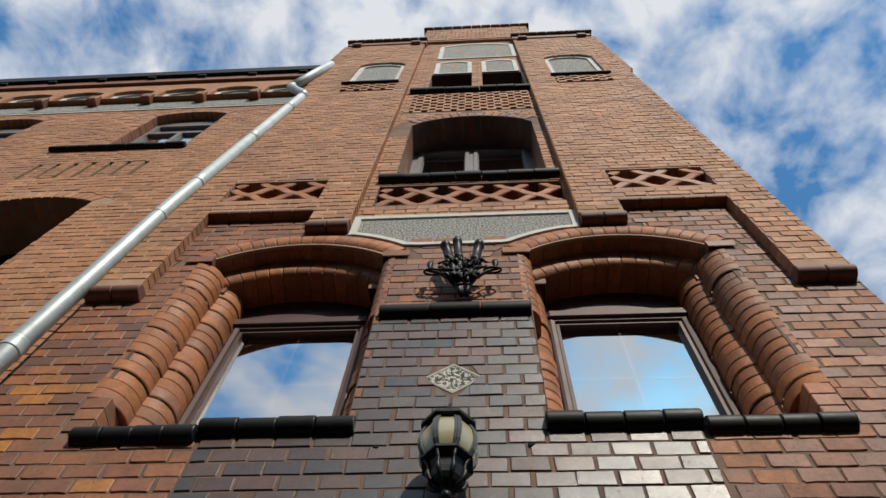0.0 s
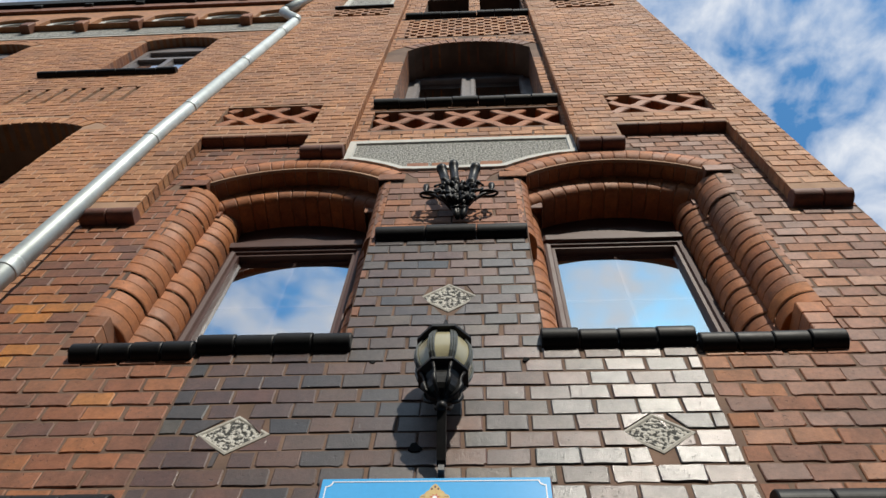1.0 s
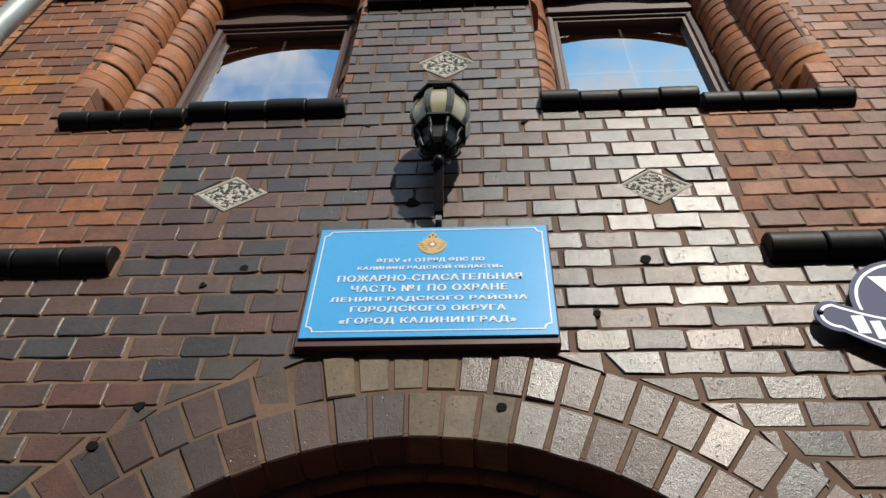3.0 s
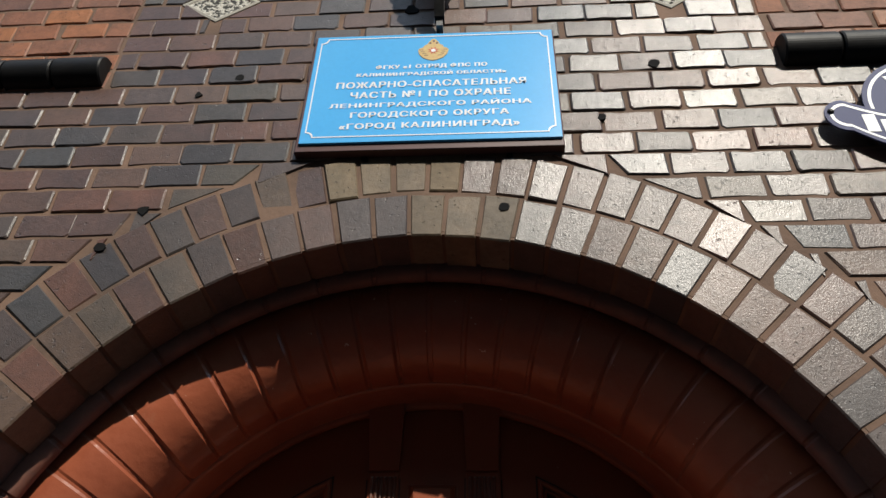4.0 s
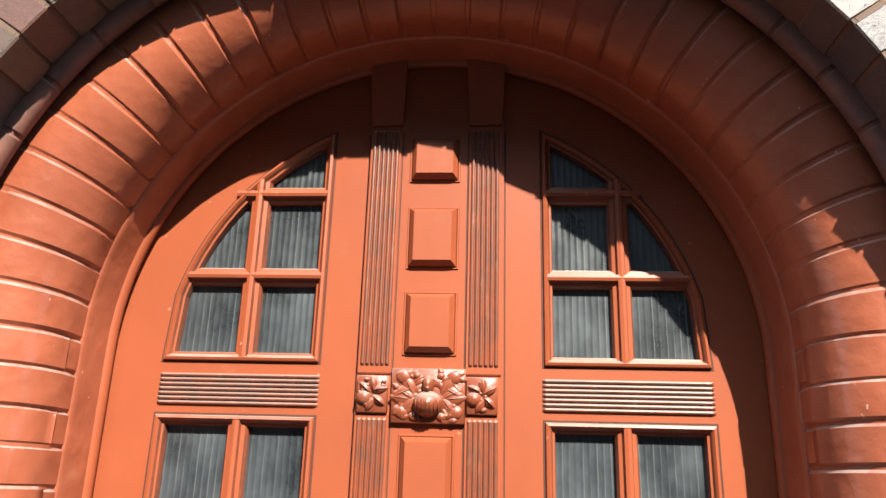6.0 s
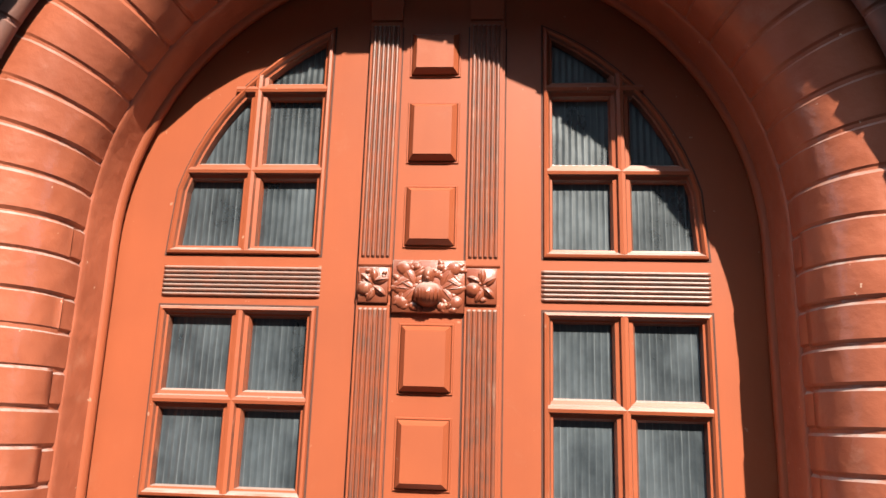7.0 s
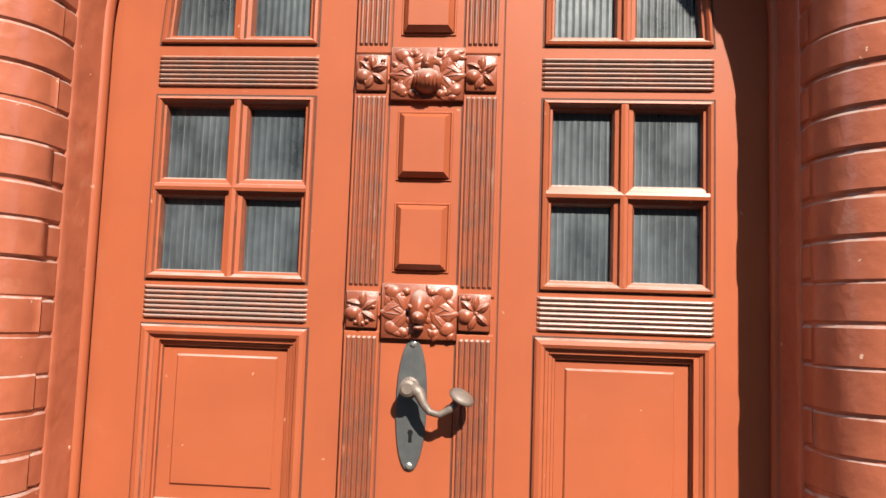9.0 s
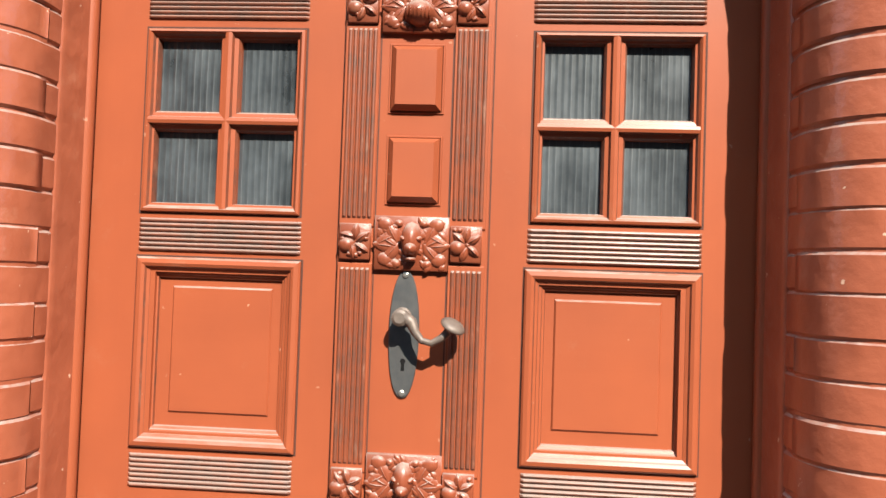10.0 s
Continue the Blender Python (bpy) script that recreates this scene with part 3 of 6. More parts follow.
def ring_of(r0, r1, step, deep, start):
    for i in range(round(math.pi / step)):
        a0 = start + step * i + random.uniform(-0.002, 0.002)
        a1 = a0 + step
        g0, g1 = 0.0045 / r0, 0.0045 / r1
        rr0, rr1 = r0 + random.uniform(-0.003, 0.002), r1 - 0.008 + random.uniform(-0.003, 0.002)
        poly = [(rr * math.cos(a), ARC_Z + rr * math.sin(a)) for rr, a in
                ((rr0, a1 - g0), (rr0, a0 + g0), (rr1, a0 + g1), (rr1, a1 - g1))]
        y = random.uniform(-0.003, 0.002)
        v, f = slab(poly[::-1], y, y + deep, 0.0028)
        f.append((0, 1, 2, 3))
        mx_, mz_ = sum(p[0] for p in poly) / 4, sum(p[1] for p in poly) / 4
        tx, tz = random.gauss(0, 0.022), random.gauss(0, 0.022)
        v = [(a, b + ((a - mx_) * tx + (c - mz_) * tz if b < y + 0.01 else 0), c) for a, b, c in v]
        obj("brick", v, f, M_REPAIR if abs((a0 + a1) / 2 - math.pi / 2) < 0.20 and random.random() < 0.75 else M_DARK_ONE, arch)


ring_of(R_IN, R_MID, radians(4.842), 0.098, radians(0.32))
ring_of(R_MID, R_OUT, radians(4.21), 0.03, radians(1.59))

bead = [(0.834, 0.100), (0.816, 0.1005), (0.806, 0.106), (0.801, 0.116), (0.801, 0.126), (0.806, 0.136), (0.820, 0.141), (0.834, 0.141)]
roll = [(0.825, 0.152), (0.800, 0.146), (0.78, 0.140)] + [(0.78 - 0.125 * math.sin(a), 0.265 - 0.125 * math.cos(a)) for a in [math.pi / 2 * i / 10 for i in range(1, 11)]]
tail = [(0.655, 0.265), (0.655, 0.288), (0.656, 0.312)]


def backing(profile, name, mat, smooth=False):
    """The bed behind the moulded bricks, up one jamb, round and down the other."""
    prof = [(r + 0.0035, y + 0.0025) for r, y in profile]
    path = [("l", 0.0), ("l", ARC_Z)] + [("a", math.pi * i / 48) for i in range(1, 48)] + [("r", ARC_Z), ("r", 0.0)]
    v, f = [], []
    n = len(prof)
    for kind, s in path:
        for r, y in prof:
            v.append((r, y, s) if kind == "l" else (-r, y, s) if kind == "r" else on_arc(s, r, y))
    for a in range(len(path) - 1):
        for i in range(n - 1):
            f.append((a * n + i, a * n + i + 1, (a + 1) * n + i + 1, (a + 1) * n + i))
    return obj(name, v, f, mat, arch, smooth=smooth)


backing([(0.834, 0.0), (0.834, 0.1)], "soffit", M_MORTAR)
backing(bead, "bead_bed", M_ROLLBRICK)
backing(roll + tail, "roll_bed", M_BRICKPAINT)
backing([(0.664, 0.300), (0.6525, 0.3035), (0.6495, 0.309), (0.6485, 0.320), (0.6455, 0.350), (0.6415, DOOR_Y - 0.030)], "reveal", M_BRICKPAINT, True)
backing([(0.648, DOOR_Y - 0.036), (0.638, DOOR_Y - 0.034), (0.632, DOOR_Y - 0.027), (0.6315, DOOR_Y - 0.018), (0.636, DOOR_Y - 0.012), (0.640, DOOR_Y - 0.010), (0.640, DOOR_Y + 0.03)], "door_bead", M_PAINT, True)

for side in (1, -1):
    for k in range(27):
        z0 = ARC_Z - (k + 1) * COURSE
        if z0 < 0:
            break
        at = (lambda s, r, y: (r, y, s)) if side > 0 else (lambda s, r, y: (-r, y, s))
        wob = random.uniform(-0.0035, 0.0035)
        prof = [(r + wob, y + random.uniform(-0.0006, 0.0006)) for r, y in roll]
        whole = prof + tail[1:] if k % 2 else prof + [(0.655, 0.266)]
        j0, j1 = random.uniform(-0.004, 0.003), random.uniform(-0.003, 0.004)
        v, f = swept(whole, at, z0 + 0.001 + j0, z0 + COURSE - 0.001 + j1, 0.0030, 0.005)
        obj("brick", v, f, M_BRICKPAINT, arch, smooth=True)
        if not k % 2:
            v, f = swept([(0.656, 0.270), (0.654, 0.29), (0.656, 0.312)], at, z0 + 0.004, z0 + COURSE - 0.002, 0.004, 0.005)
            obj("brick", v, f, M_BRICKPAINT, arch, smooth=True)
        v, f = swept(bead, at, z0 + 0.003, z0 + COURSE - 0.003)
        obj("bead_brick", v, f, M_ROLLBRICK, arch, smooth=True)
        y = random.uniform(-0.003, 0.002)
        # dark headers that line the jamb
        v, f = swept([(R_IN, y + 0.0), (R_IN, y + 0.098)], at, z0 + 0.004, z0 + COURSE - 0.004)
        obj("brick", v, f, M_DARK_ONE, arch)
for i in range(30):
    a0 = math.pi * i / 30
    wob = random.uniform(-0.003, 0.003)
    prof = [(r + wob, y) for r, y in roll] + tail[1:]
    v, f = swept(prof, on_arc, a0 + 0.001, a0 + math.pi / 30 - 0.001, 0.0035, 0.009, 3)
    obj("brick", v, f, M_BRICKPAINT, arch, smooth=True)
for i in range(22):
    a0 = math.pi * i / 22
    v, f = swept(bead, on_arc, a0 + 0.003, a0 + math.pi / 22 - 0.003, 0.003, 0.005, 4)
    obj("bead_brick", v, f, M_ROLLBRICK, arch, smooth=True)


# ---- the double door ----
door = empty("door_1", (0, DOOR_Y, 0), "closed red painted wooden double door with glazed panels and carving", "door", kind="structure")


def local(v, oy=DOOR_Y):
    return [(x, y - oy, z) for x, y, z in v]


def grooved(name, loop_n, vf, grimy, parent):
    """A moulding whose grooves (by number of the strip) keep worn, grimy paint."""
    v, f = vf
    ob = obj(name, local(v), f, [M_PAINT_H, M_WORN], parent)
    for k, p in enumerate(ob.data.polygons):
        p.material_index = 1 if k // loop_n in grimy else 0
    return ob


def dpart(name, vf, mat, parent=door, label="", smooth=False):
    v, f = vf
    return obj(name, local(v), f, mat, parent, label, smooth)


Y0 = DOOR_Y
GX0, GX1, GR, GZ = 0.222, 0.540, 0.548, 1.812
up_win = [(GX0, GZ)] + [(GX1, GZ)] + [(GR * math.cos(a), GZ + GR * math.sin(a)) for a in
          [math.acos(GX1 / GR) + (math.acos(GX0 / GR) - math.acos(GX1 / GR)) * i / 12 for i in range(1, 13)]]
lo_win = rect(0.222, 0.540, 1.342, 1.706)
lo_pan = rect(0.236, 0.505, 0.915, 1.225)
leaf_out = [(0.143, 0.03), (0.652, 0.03), (0.652, ARC_Z)] + [(0.652 * math.cos(a), ARC_Z + 0.652 * math.sin(a)) for a in
            [math.acos(0.143 / 0.652) * i / 20 for i in range(1, 21)]]


def leaf(side):
    flip = (lambda lp: lp) if side > 0 else mirror
    bm = plate_bm(flip(leaf_out), [flip(up_win), flip(lo_win), flip(lo_pan)], 0.0, 0.045)
    lf = part("leaf", bm, M_PAINT, door)
    # glazing mouldings
    frame_prof = [(0.0, Y0 - 0.001), (0.002, Y0 - 0.007), (0.007, Y0 - 0.009), (0.011, Y0 - 0.004), (0.014, Y0 + 0.002), (0.018, Y0 + 0.003), (0.020, Y0 + 0.012), (0.021, Y0 + 0.026)]
    for lp in (up_win, lo_win):
        dpart("joint_gap", moulding(flip(lp), [(-0.0040, Y0 - 0.0002), (-0.0036, Y0 - 0.0008), (-0.0004, Y0 - 0.0008), (0.0, Y0 - 0.0002)]), M_GRIME, lf)
        grooved("glazing_moulding", len(lp), moulding(flip(lp), frame_prof), (3, 5, 6), lf)

    def bar(x0, z0, x1, z1, w):
        """A glazing bar with a ridged section."""
        d = Vector((x1 - x0, 0, z1 - z0)).normalized()
        s = Vector((-d.z, 0, d.x))
        prof = [(-w / 2, 0.026), (-w / 2, 0.010), (-w / 2 + 0.004, 0.003), (-w * 0.22, 0.001), (-w * 0.16, -0.007), (0.0, -0.009), (w * 0.16, -0.007), (w * 0.22, 0.001), (w / 2 - 0.004, 0.003), (w / 2, 0.010), (w / 2, 0.026)]
        v = []
        for px, pz in ((x0, z0), (x1, z1)):
            for o, dy in prof:
                v.append((side * (px + s.x * o), Y0 + dy, pz + s.z * o))
        n = len(prof)
        return v, [(i, i + 1, n + i + 1, n + i) for i in range(n - 1)]

    xm = 0.377
    top_m = GZ + math.sqrt(GR ** 2 - xm ** 2)
    for b in ((GX0 + 0.008, 2.171, 0.425, 2.171, 0.038), (GX0 + 0.008, 1.990, 0.512, 1.990, 0.038), (xm, GZ + 0.008, xm, top_m - 0.006, 0.042),
              (0.230, 1.5235, 0.532, 1.5235, 0.040), (xm - 0.002, 1.35, xm - 0.002, 1.698, 0.042)):
        grooved("glazing_bar", 1, bar(*b), (1, 3, 6, 8), lf)
    # panes
    def pane(x0, x1, z0, z1, cut=False):
        lp = rect(x0, x1, z0, z1)
        if cut:
            lp = []
            for i in range(9):
                x = x0 + (x1 - x0) * i / 8
                lp.append((x, min(z1, GZ + math.sqrt(max(0.0, (GR - 0.012) ** 2 - x * x)))))
            lp = [(x0, z0), (x1, z0)] + lp[::-1]
            lp = [p for p in lp if p[1] >= z0 - 1e-6]
        lp = flip(lp)
        me_v = [(x, Y0 + 0.020, z) for x, z in lp] + [(x, Y0 + 0.026, z) for x, z in lp]
        n = len(lp)
        f = [tuple(range(n)), tuple(range(n, 2 * n))[::-1]] + [(i, (i + 1) % n, n + (i + 1) % n, n + i) for i in range(n)]
        dpart("pane", (me_v, f), M_REEDED, lf)

    xa, xb = xm - 0.012, xm + 0.012
    pane(0.232, xa, 1.825, 1.982)
    pane(xb, 0.540, 1.825, 1.982, True)
    pane(0.232, xa, 1.998, 2.163)
    pane(xb, 0.505, 1.998, 2.163, True)
    pane(0.232, xa, 2.179, 2.32, True)
    pane(xb, 0.42, 2.179, 2.24, True)
    for x0, x1 in ((0.232, xa), (xb, 0.530)):
        for z0, z1 in ((1.355, 1.514), (1.533, 1.695)):
            pane(x0, x1, z0, z1)
    # reeded rails
    for z0, z1 in ((1.7245, 1.788), (1.265, 1.331), (0.806, 0.872)):
        b = Batch()
        x0, x1 = 0.218, 0.541
        n = 7
        h = (z1 - z0) / n
        for i in range(n):
            zc = z0 + h * (i + 0.5)
            v, f = [], []
            for x, k in ((x0, 0.3), (x0 + 0.006, 1.0), (x1 - 0.006, 1.0), (x1, 0.3)):
                for j in range(7):
                    a = math.pi * j / 6
                    v.append((side * x, Y0 + 0.0005 - 0.0065 * math.sin(a) * k, zc - 0.44 * h * math.cos(a)))
            f = [(r * 7 + j, r * 7 + j + 1, (r + 1) * 7 + j + 1, (r + 1) * 7 + j) for r in range(3) for j in range(6)]
            b.put(v, f)
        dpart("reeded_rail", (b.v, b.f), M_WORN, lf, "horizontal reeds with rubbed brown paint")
    # lower panel with bolection moulding and a raised field
    lp = rect(0.215, 0.541, 0.884, 1.254)
    prof = [(0.0, Y0 + 0.001), (0.0, Y0 - 0.006), (0.004, Y0 - 0.010), (0.012, Y0 - 0.012), (0.018, Y0 - 0.009), (0.0205, Y0 - 0.004), (0.026, Y0 - 0.001), (0.0275, Y0 + 0.003), (0.033, Y0 + 0.005), (0.0345, Y0 + 0.008), (0.039, Y0 + 0.010), (0.041, Y0 + 0.018)]
    dpart("joint_gap", moulding(flip(lp), [(-0.0036, Y0 - 0.0002), (-0.0032, Y0 - 0.0008), (-0.0004, Y0 - 0.0008), (0.0, Y0 - 0.0002)]), M_GRIME, lf)
    grooved("panel_moulding", 4, moulding(flip(lp), prof), (4, 6, 8, 10), lf)
    pan = plate_bm(flip(rect(0.23, 0.53, 0.90, 1.24)), [], 0.0160, 0.044)
    part("panel", pan, M_PAINT, lf)
    dpart("raised_field", slab(flip(rect(0.2735, 0.4735, 0.950, 1.1985)), Y0 + 0.0115, Y0 + 0.018, 0.0035), M_PAINT_H, lf)
    return lf


left_leaf, right_leaf = leaf(-1), leaf(1)

# the centre post: reeded strips, raised panels and carved blocks
post = dpart("centre_post", slab(rect(-0.143, 0.143, 0.03, 2.486), Y0 - 0.010, Y0 + 0.04, 0.003), M_PAINT)
YP = Y0 - 0.010
# seams beside the post and along its reeded strips
for xs_, ys_ in ((-0.1455, Y0 - 0.0008), (0.1455, Y0 - 0.0008), (-0.0725, YP - 0.0006), (0.0675, YP - 0.0006)):
    dpart("seam", box_piece(xs_ - 0.0013, xs_ + 0.0013, 0.05, 2.31, ys_, ys_ + 0.003, 0.0002), M_GRIME, post)
for x0, x1 in ((-0.137, -0.079), (0.074, 0.134)):
    for z0, z1 in ((1.806, 2.312), (1.340, 1.706), (0.875, 1.246)):
        dpart("strip", box_piece(x0 - 0.004, x1 + 0.004, z0 - 0.016, z1 + 0.010, YP - 0.004, YP + 0.004, 0.002), M_PAINT, post)
        b = Batch()
        n = 6
        w = (x1 - x0) / n
        for i in range(n):
            xc = x0 + w * (i + 0.5)
            v = []
            for z, k in ((z0, 0.25), (z0 + 0.004, 1.0), (z1 - 0.004, 1.0), (z1, 0.25)):
                for j in range(7):
                    a = math.pi * j / 6
                    v.append((xc - 0.42 * w * math.cos(a), YP - 0.0035 - 0.005 * math.sin(a) * k, z))
            b.put(v, [(r * 7 + j, r * 7 + j + 1, (r + 1) * 7 + j + 1, (r + 1) * 7 + j) for r in range(3) for j in range(6)])
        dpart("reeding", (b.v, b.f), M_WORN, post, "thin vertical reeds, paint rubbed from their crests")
    dpart("capital", ([(x0 - 0.004, YP, 2.325), (x1 + 0.004, YP, 2.325), (x1 + 0.012, YP, 2.485), (x0 - 0.012, YP, 2.485),
                       (x0 - 0.004, YP - 0.006, 2.325), (x1 + 0.004, YP - 0.006, 2.325), (x1 + 0.012, YP - 0.030, 2.485), (x0 - 0.012, YP - 0.030, 2.485)],
                      [(4, 5, 6, 7), (0, 1, 5, 4), (1, 2, 6, 5), (2, 3, 7, 6), (3, 0, 4, 7)]), M_PAINT, post)
for z0, z1 in ((2.193, 2.296), (2.003, 2.138), (1.827, 1.957), (1.542, 1.678), (1.367, 1.501)):
    x0, x1 = -0.056, 0.052
    prof = [(0.0, YP + 0.0005), (0.0015, YP - 0.003), (0.004, YP - 0.003), (0.005, YP + 0.0), (0.006, YP - 0.006), (0.0155, YP - 0.019)]
    v, f = moulding(rect(x0, x1, z0, z1), prof)
    f.append((20, 21, 22, 23))
    dpart("raised_panel", (v, f), M_PAINT, post)


def carved(x0, x1, z0, z1, kind, rnd):
    """A carved block: fruit and leaves in relief, round a boss in the wide ones."""
    b = Batch()
    b.put(*box_piece(x0, x1, z0, z1, YP - 0.011, YP + 0.004, 0.002))
    w, h = x1 - x0, z1 - z0
    cx, cz = (x0 + x1) / 2, (z0 + z1) / 2
    yb = YP - 0.0095
    if kind == "small":
        for k, a in enumerate((0.5, 1.5, 2.5, 3.5, 4.5, 5.6)):
            q = (cx + math.cos(a) * w * 0.28, yb, cz + math.sin(a) * h * 0.27)
            if k == 3:
                b.put(*blob(q, (0.016, 0.012, 0.015), (1, 0), 12))
            else:
                d = (math.cos(a + rnd.uniform(-0.5, 0.5)), math.sin(a + rnd.uniform(-0.5, 0.5)))
                b.put(*blob(q, (0.017, 0.0085, 0.0085), d, 12, True))
                b.put(*blob((q[0], yb - 0.0035, q[2]), (0.013, 0.0075, 0.0013), d))
        for _ in range(9):
            b.put(*blob((x0 + w * rnd.uniform(0.1, 0.9), yb, z0 + h * rnd.uniform(0.1, 0.9)), (0.006, 0.007, 0.005), (1, rnd.uniform(-1, 1)), 6))
    else:
        for sx in (-1, 1):
            for ox, oz, r in ((0.34, 0.34, 0.015), (0.36, -0.30, 0.014), (0.20, -0.38, 0.009), (0.17, 0.36, 0.008)):
                b.put(*blob((cx + sx * ox * w + rnd.uniform(-0.002, 0.002), yb, cz + oz * h), (r * 1.1, 0.0075, r * 0.98), (1, 0.3 * sx), 10))
            for ox, oz, a in ((0.30, 0.02, 0.5), (0.34, 0.06, -0.5), (0.26, 0.18, 1.1), (0.26, -0.16, -0.9), (0.35, -0.05, 0.1)):
                d = (sx * math.cos(a), math.sin(a))
                q = (cx + sx * ox * w, yb, cz + oz * h)
                b.put(*blob(q, (0.026, 0.007, 0.0135), d, 12, True))
                b.put(*blob((q[0], yb - 0.002, q[2]), (0.019, 0.0068, 0.0016), d))
        for _ in range(60):
            b.put(*blob((x0 + w * rnd.uniform(0.06, 0.94), yb, z0 + h * rnd.uniform(0.06, 0.94)), (rnd.uniform(0.009, 0.014), 0.0055, 0.007), (1, rnd.uniform(-2, 2)), 10, True))
        if kind == "gourd":
            b.put(*blob((cx, yb, cz - 0.016), (0.030, 0.034, 0.026), (1, 0), 14))
            for i in range(7):
                dx = -0.021 + 0.007 * i
                b.put(*blob((cx + dx, yb, cz - 0.018), (0.024 * math.sqrt(1 - (dx / 0.03) ** 2), 0.034 * math.sqrt(1 - (dx / 0.032) ** 2) + 0.0012, 0.0022), (0, 1), 8))
            b.put(*blob((cx, yb, cz + 0.020), (0.020, 0.022, 0.012), (0, 1), 10))
            b.put(*blob((cx, yb - 0.016, cz + 0.012), (0.005, 0.010, 0.005), (0, 1), 8))
        else:
            b.put(*blob((cx, yb, cz + 0.006), (0.036, 0.026, 0.020), (0, 1), 12))
            b.put(*blob((cx, yb - 0.012, cz - 0.010), (0.013, 0.024, 0.013), (0, 1), 10))
            for sx in (-1, 1):
                b.put(*blob((cx + sx * 0.014, yb - 0.010, cz + 0.008), (0.008, 0.012, 0.006), (1, 0.4 * sx), 8))
            b.put(*blob((cx, yb - 0.006, cz - 0.030), (0.011, 0.020, 0.005), (1, 0), 8))
    return dpart("carving", (b.v, b.f), M_CARVE, post, "carved fruit and leaves in relief, glossy red paint", smooth=True)


rnd = random.Random(5)
for i, (z0, z1, s0, s1, kind) in enumerate(((1.697, 1.801, 1.715, 1.786, "gourd"), (1.243, 1.346, 1.261, 1.330, "mask"), (0.795, 0.898, 0.806, 0.868, "mask"))):
    carved(-0.0715, 0.0705, z0, z1, kind, rnd)
    carved(-0.138, -0.079, s0, s1, "small", rnd)
    carved(0.073, 0.132, s0, s1, "small", rnd)

# door handle
hx, hz0, hz1, yh = -0.0095, 1.002, 1.243, YP - 0.001
pl = []
for i in range(28):
    a = 2 * math.pi * i / 28
    pl.append((hx + 0.029 * math.copysign(abs(math.cos(a)) ** 0.85, math.cos(a)), (hz0 + hz1) / 2 + 0.1205 * math.sin(a)))
handle = dpart("handle_plate", slab(pl, yh - 0.004, yh + 0.002, 0.0015), M_STEEL, door, "long worn grey steel plate with a keyhole")
lx, lz = -0.013, 1.156
rose = lathe([(0.018, 0.0), (0.018, 0.006), (0.013, 0.010), (0.013, 0.030), (0.016, 0.034), (0.0155, 0.044), (0.010, 0.048)], 16)
rv = [(lx + x, yh - 0.004 - z, lz + y) for x, y, z in rose[0]]
dpart("rose", (rv, rose[1]), M_LEVER, handle, "tarnished round lever hub")
yl = yh - 0.040
lever = tube([(lx + 0.004, yl, lz + 0.004), (lx + 0.022, yl - 0.002, lz - 0.008), (lx + 0.030, yl - 0.004, lz - 0.026), (lx + 0.042, yl - 0.006, lz - 0.040), (lx + 0.060, yl - 0.008, lz - 0.044), (lx + 0.078, yl - 0.008, lz - 0.034), (lx + 0.090, yl - 0.008, lz - 0.022)],
             [0.012, 0.011, 0.008, 0.0065, 0.0065, 0.007, 0.008], 12)
dpart("lever", lever, M_LEVER, handle, "bent tarnished lever", smooth=True)
knob = lathe([(0.006, -0.006), (0.014, -0.003), (0.0235, 0.001), (0.0245, 0.004), (0.020, 0.009), (0.010, 0.0125), (0.002, 0.0135)], 18)
km = Matrix.Translation((lx + 0.097, yl - 0.008, lz - 0.014)) @ Euler((radians(20), radians(28), 0)).to_matrix().to_4x4()
dpart("knob", ([tuple(km @ Vector(p)) for p in knob[0]], knob[1]), M_LEVER, handle, "flat mushroom-shaped knob at the lever's end", smooth=True)
for sz in (hz0 + 0.010, hz1 - 0.008):
    s = lathe([(0.006, 0.0), (0.006, 0.002), (0.003, 0.0035)], 12)
    dpart("screw", ([(hx + x, yh - 0.004 - z, sz + y) for x, y, z in s[0]], s[1]), M_SCREW, handle)
kz = 1.066
# keyhole laid on as a near-black piece, its depth put into the colour
dpart("keyhole", slab([(hx + 0.0035, kz - 0.012), (hx + 0.003, kz + 0.001), (hx + 0.0055, kz + 0.006), (hx + 0.003, kz + 0.011), (hx - 0.003, kz + 0.011), (hx - 0.0055, kz + 0.006), (hx - 0.003, kz + 0.001), (hx - 0.0035, kz - 0.012)],
                      yh - 0.0048, yh - 0.003, 0.0003), M_DEPTH_BLACK, handle)

# ---- blue signboard ----
sign = tagged(obj("signboard", *box_piece(-0.293, 0.294, 2.876, 3.272, -0.022, 0.0, 0.002), M_MAROON), "blue enamel fire station board with white Russian lettering", "sign")
sign_face = obj("face", *box_piece(-0.285, 0.290, 2.896, 3.267, -0.028, -0.021, 0.001), M_BLUE, sign)
YS = -0.0286


def frame_line(x0, x1, z0, z1, notch, w):
    """The white border line with hollowed corners."""
    def loop(d):
        a, b, c, e, n = x0 + d, x1 - d, z0 + d, z1 - d, notch
        out = []
        for cx, cz, t0 in ((a, c, 90), (b, c, 180), (b, e, 270), (a, e, 0)):
            arc = [(cx + n * math.cos(radians(t0 - 90 * i / 5)), cz + n * math.sin(radians(t0 - 90 * i / 5))) for i in range(6)]
            out += arc
        return out
    o, i = loop(0), loop(w)
    n = len(o)
    v = [(x, YS - 0.0004, z) for x, z in o] + [(x, YS - 0.0004, z) for x, z in i]
    return v, [(k, (k + 1) % n, n + (k + 1) % n, n + k) for k in range(n)]


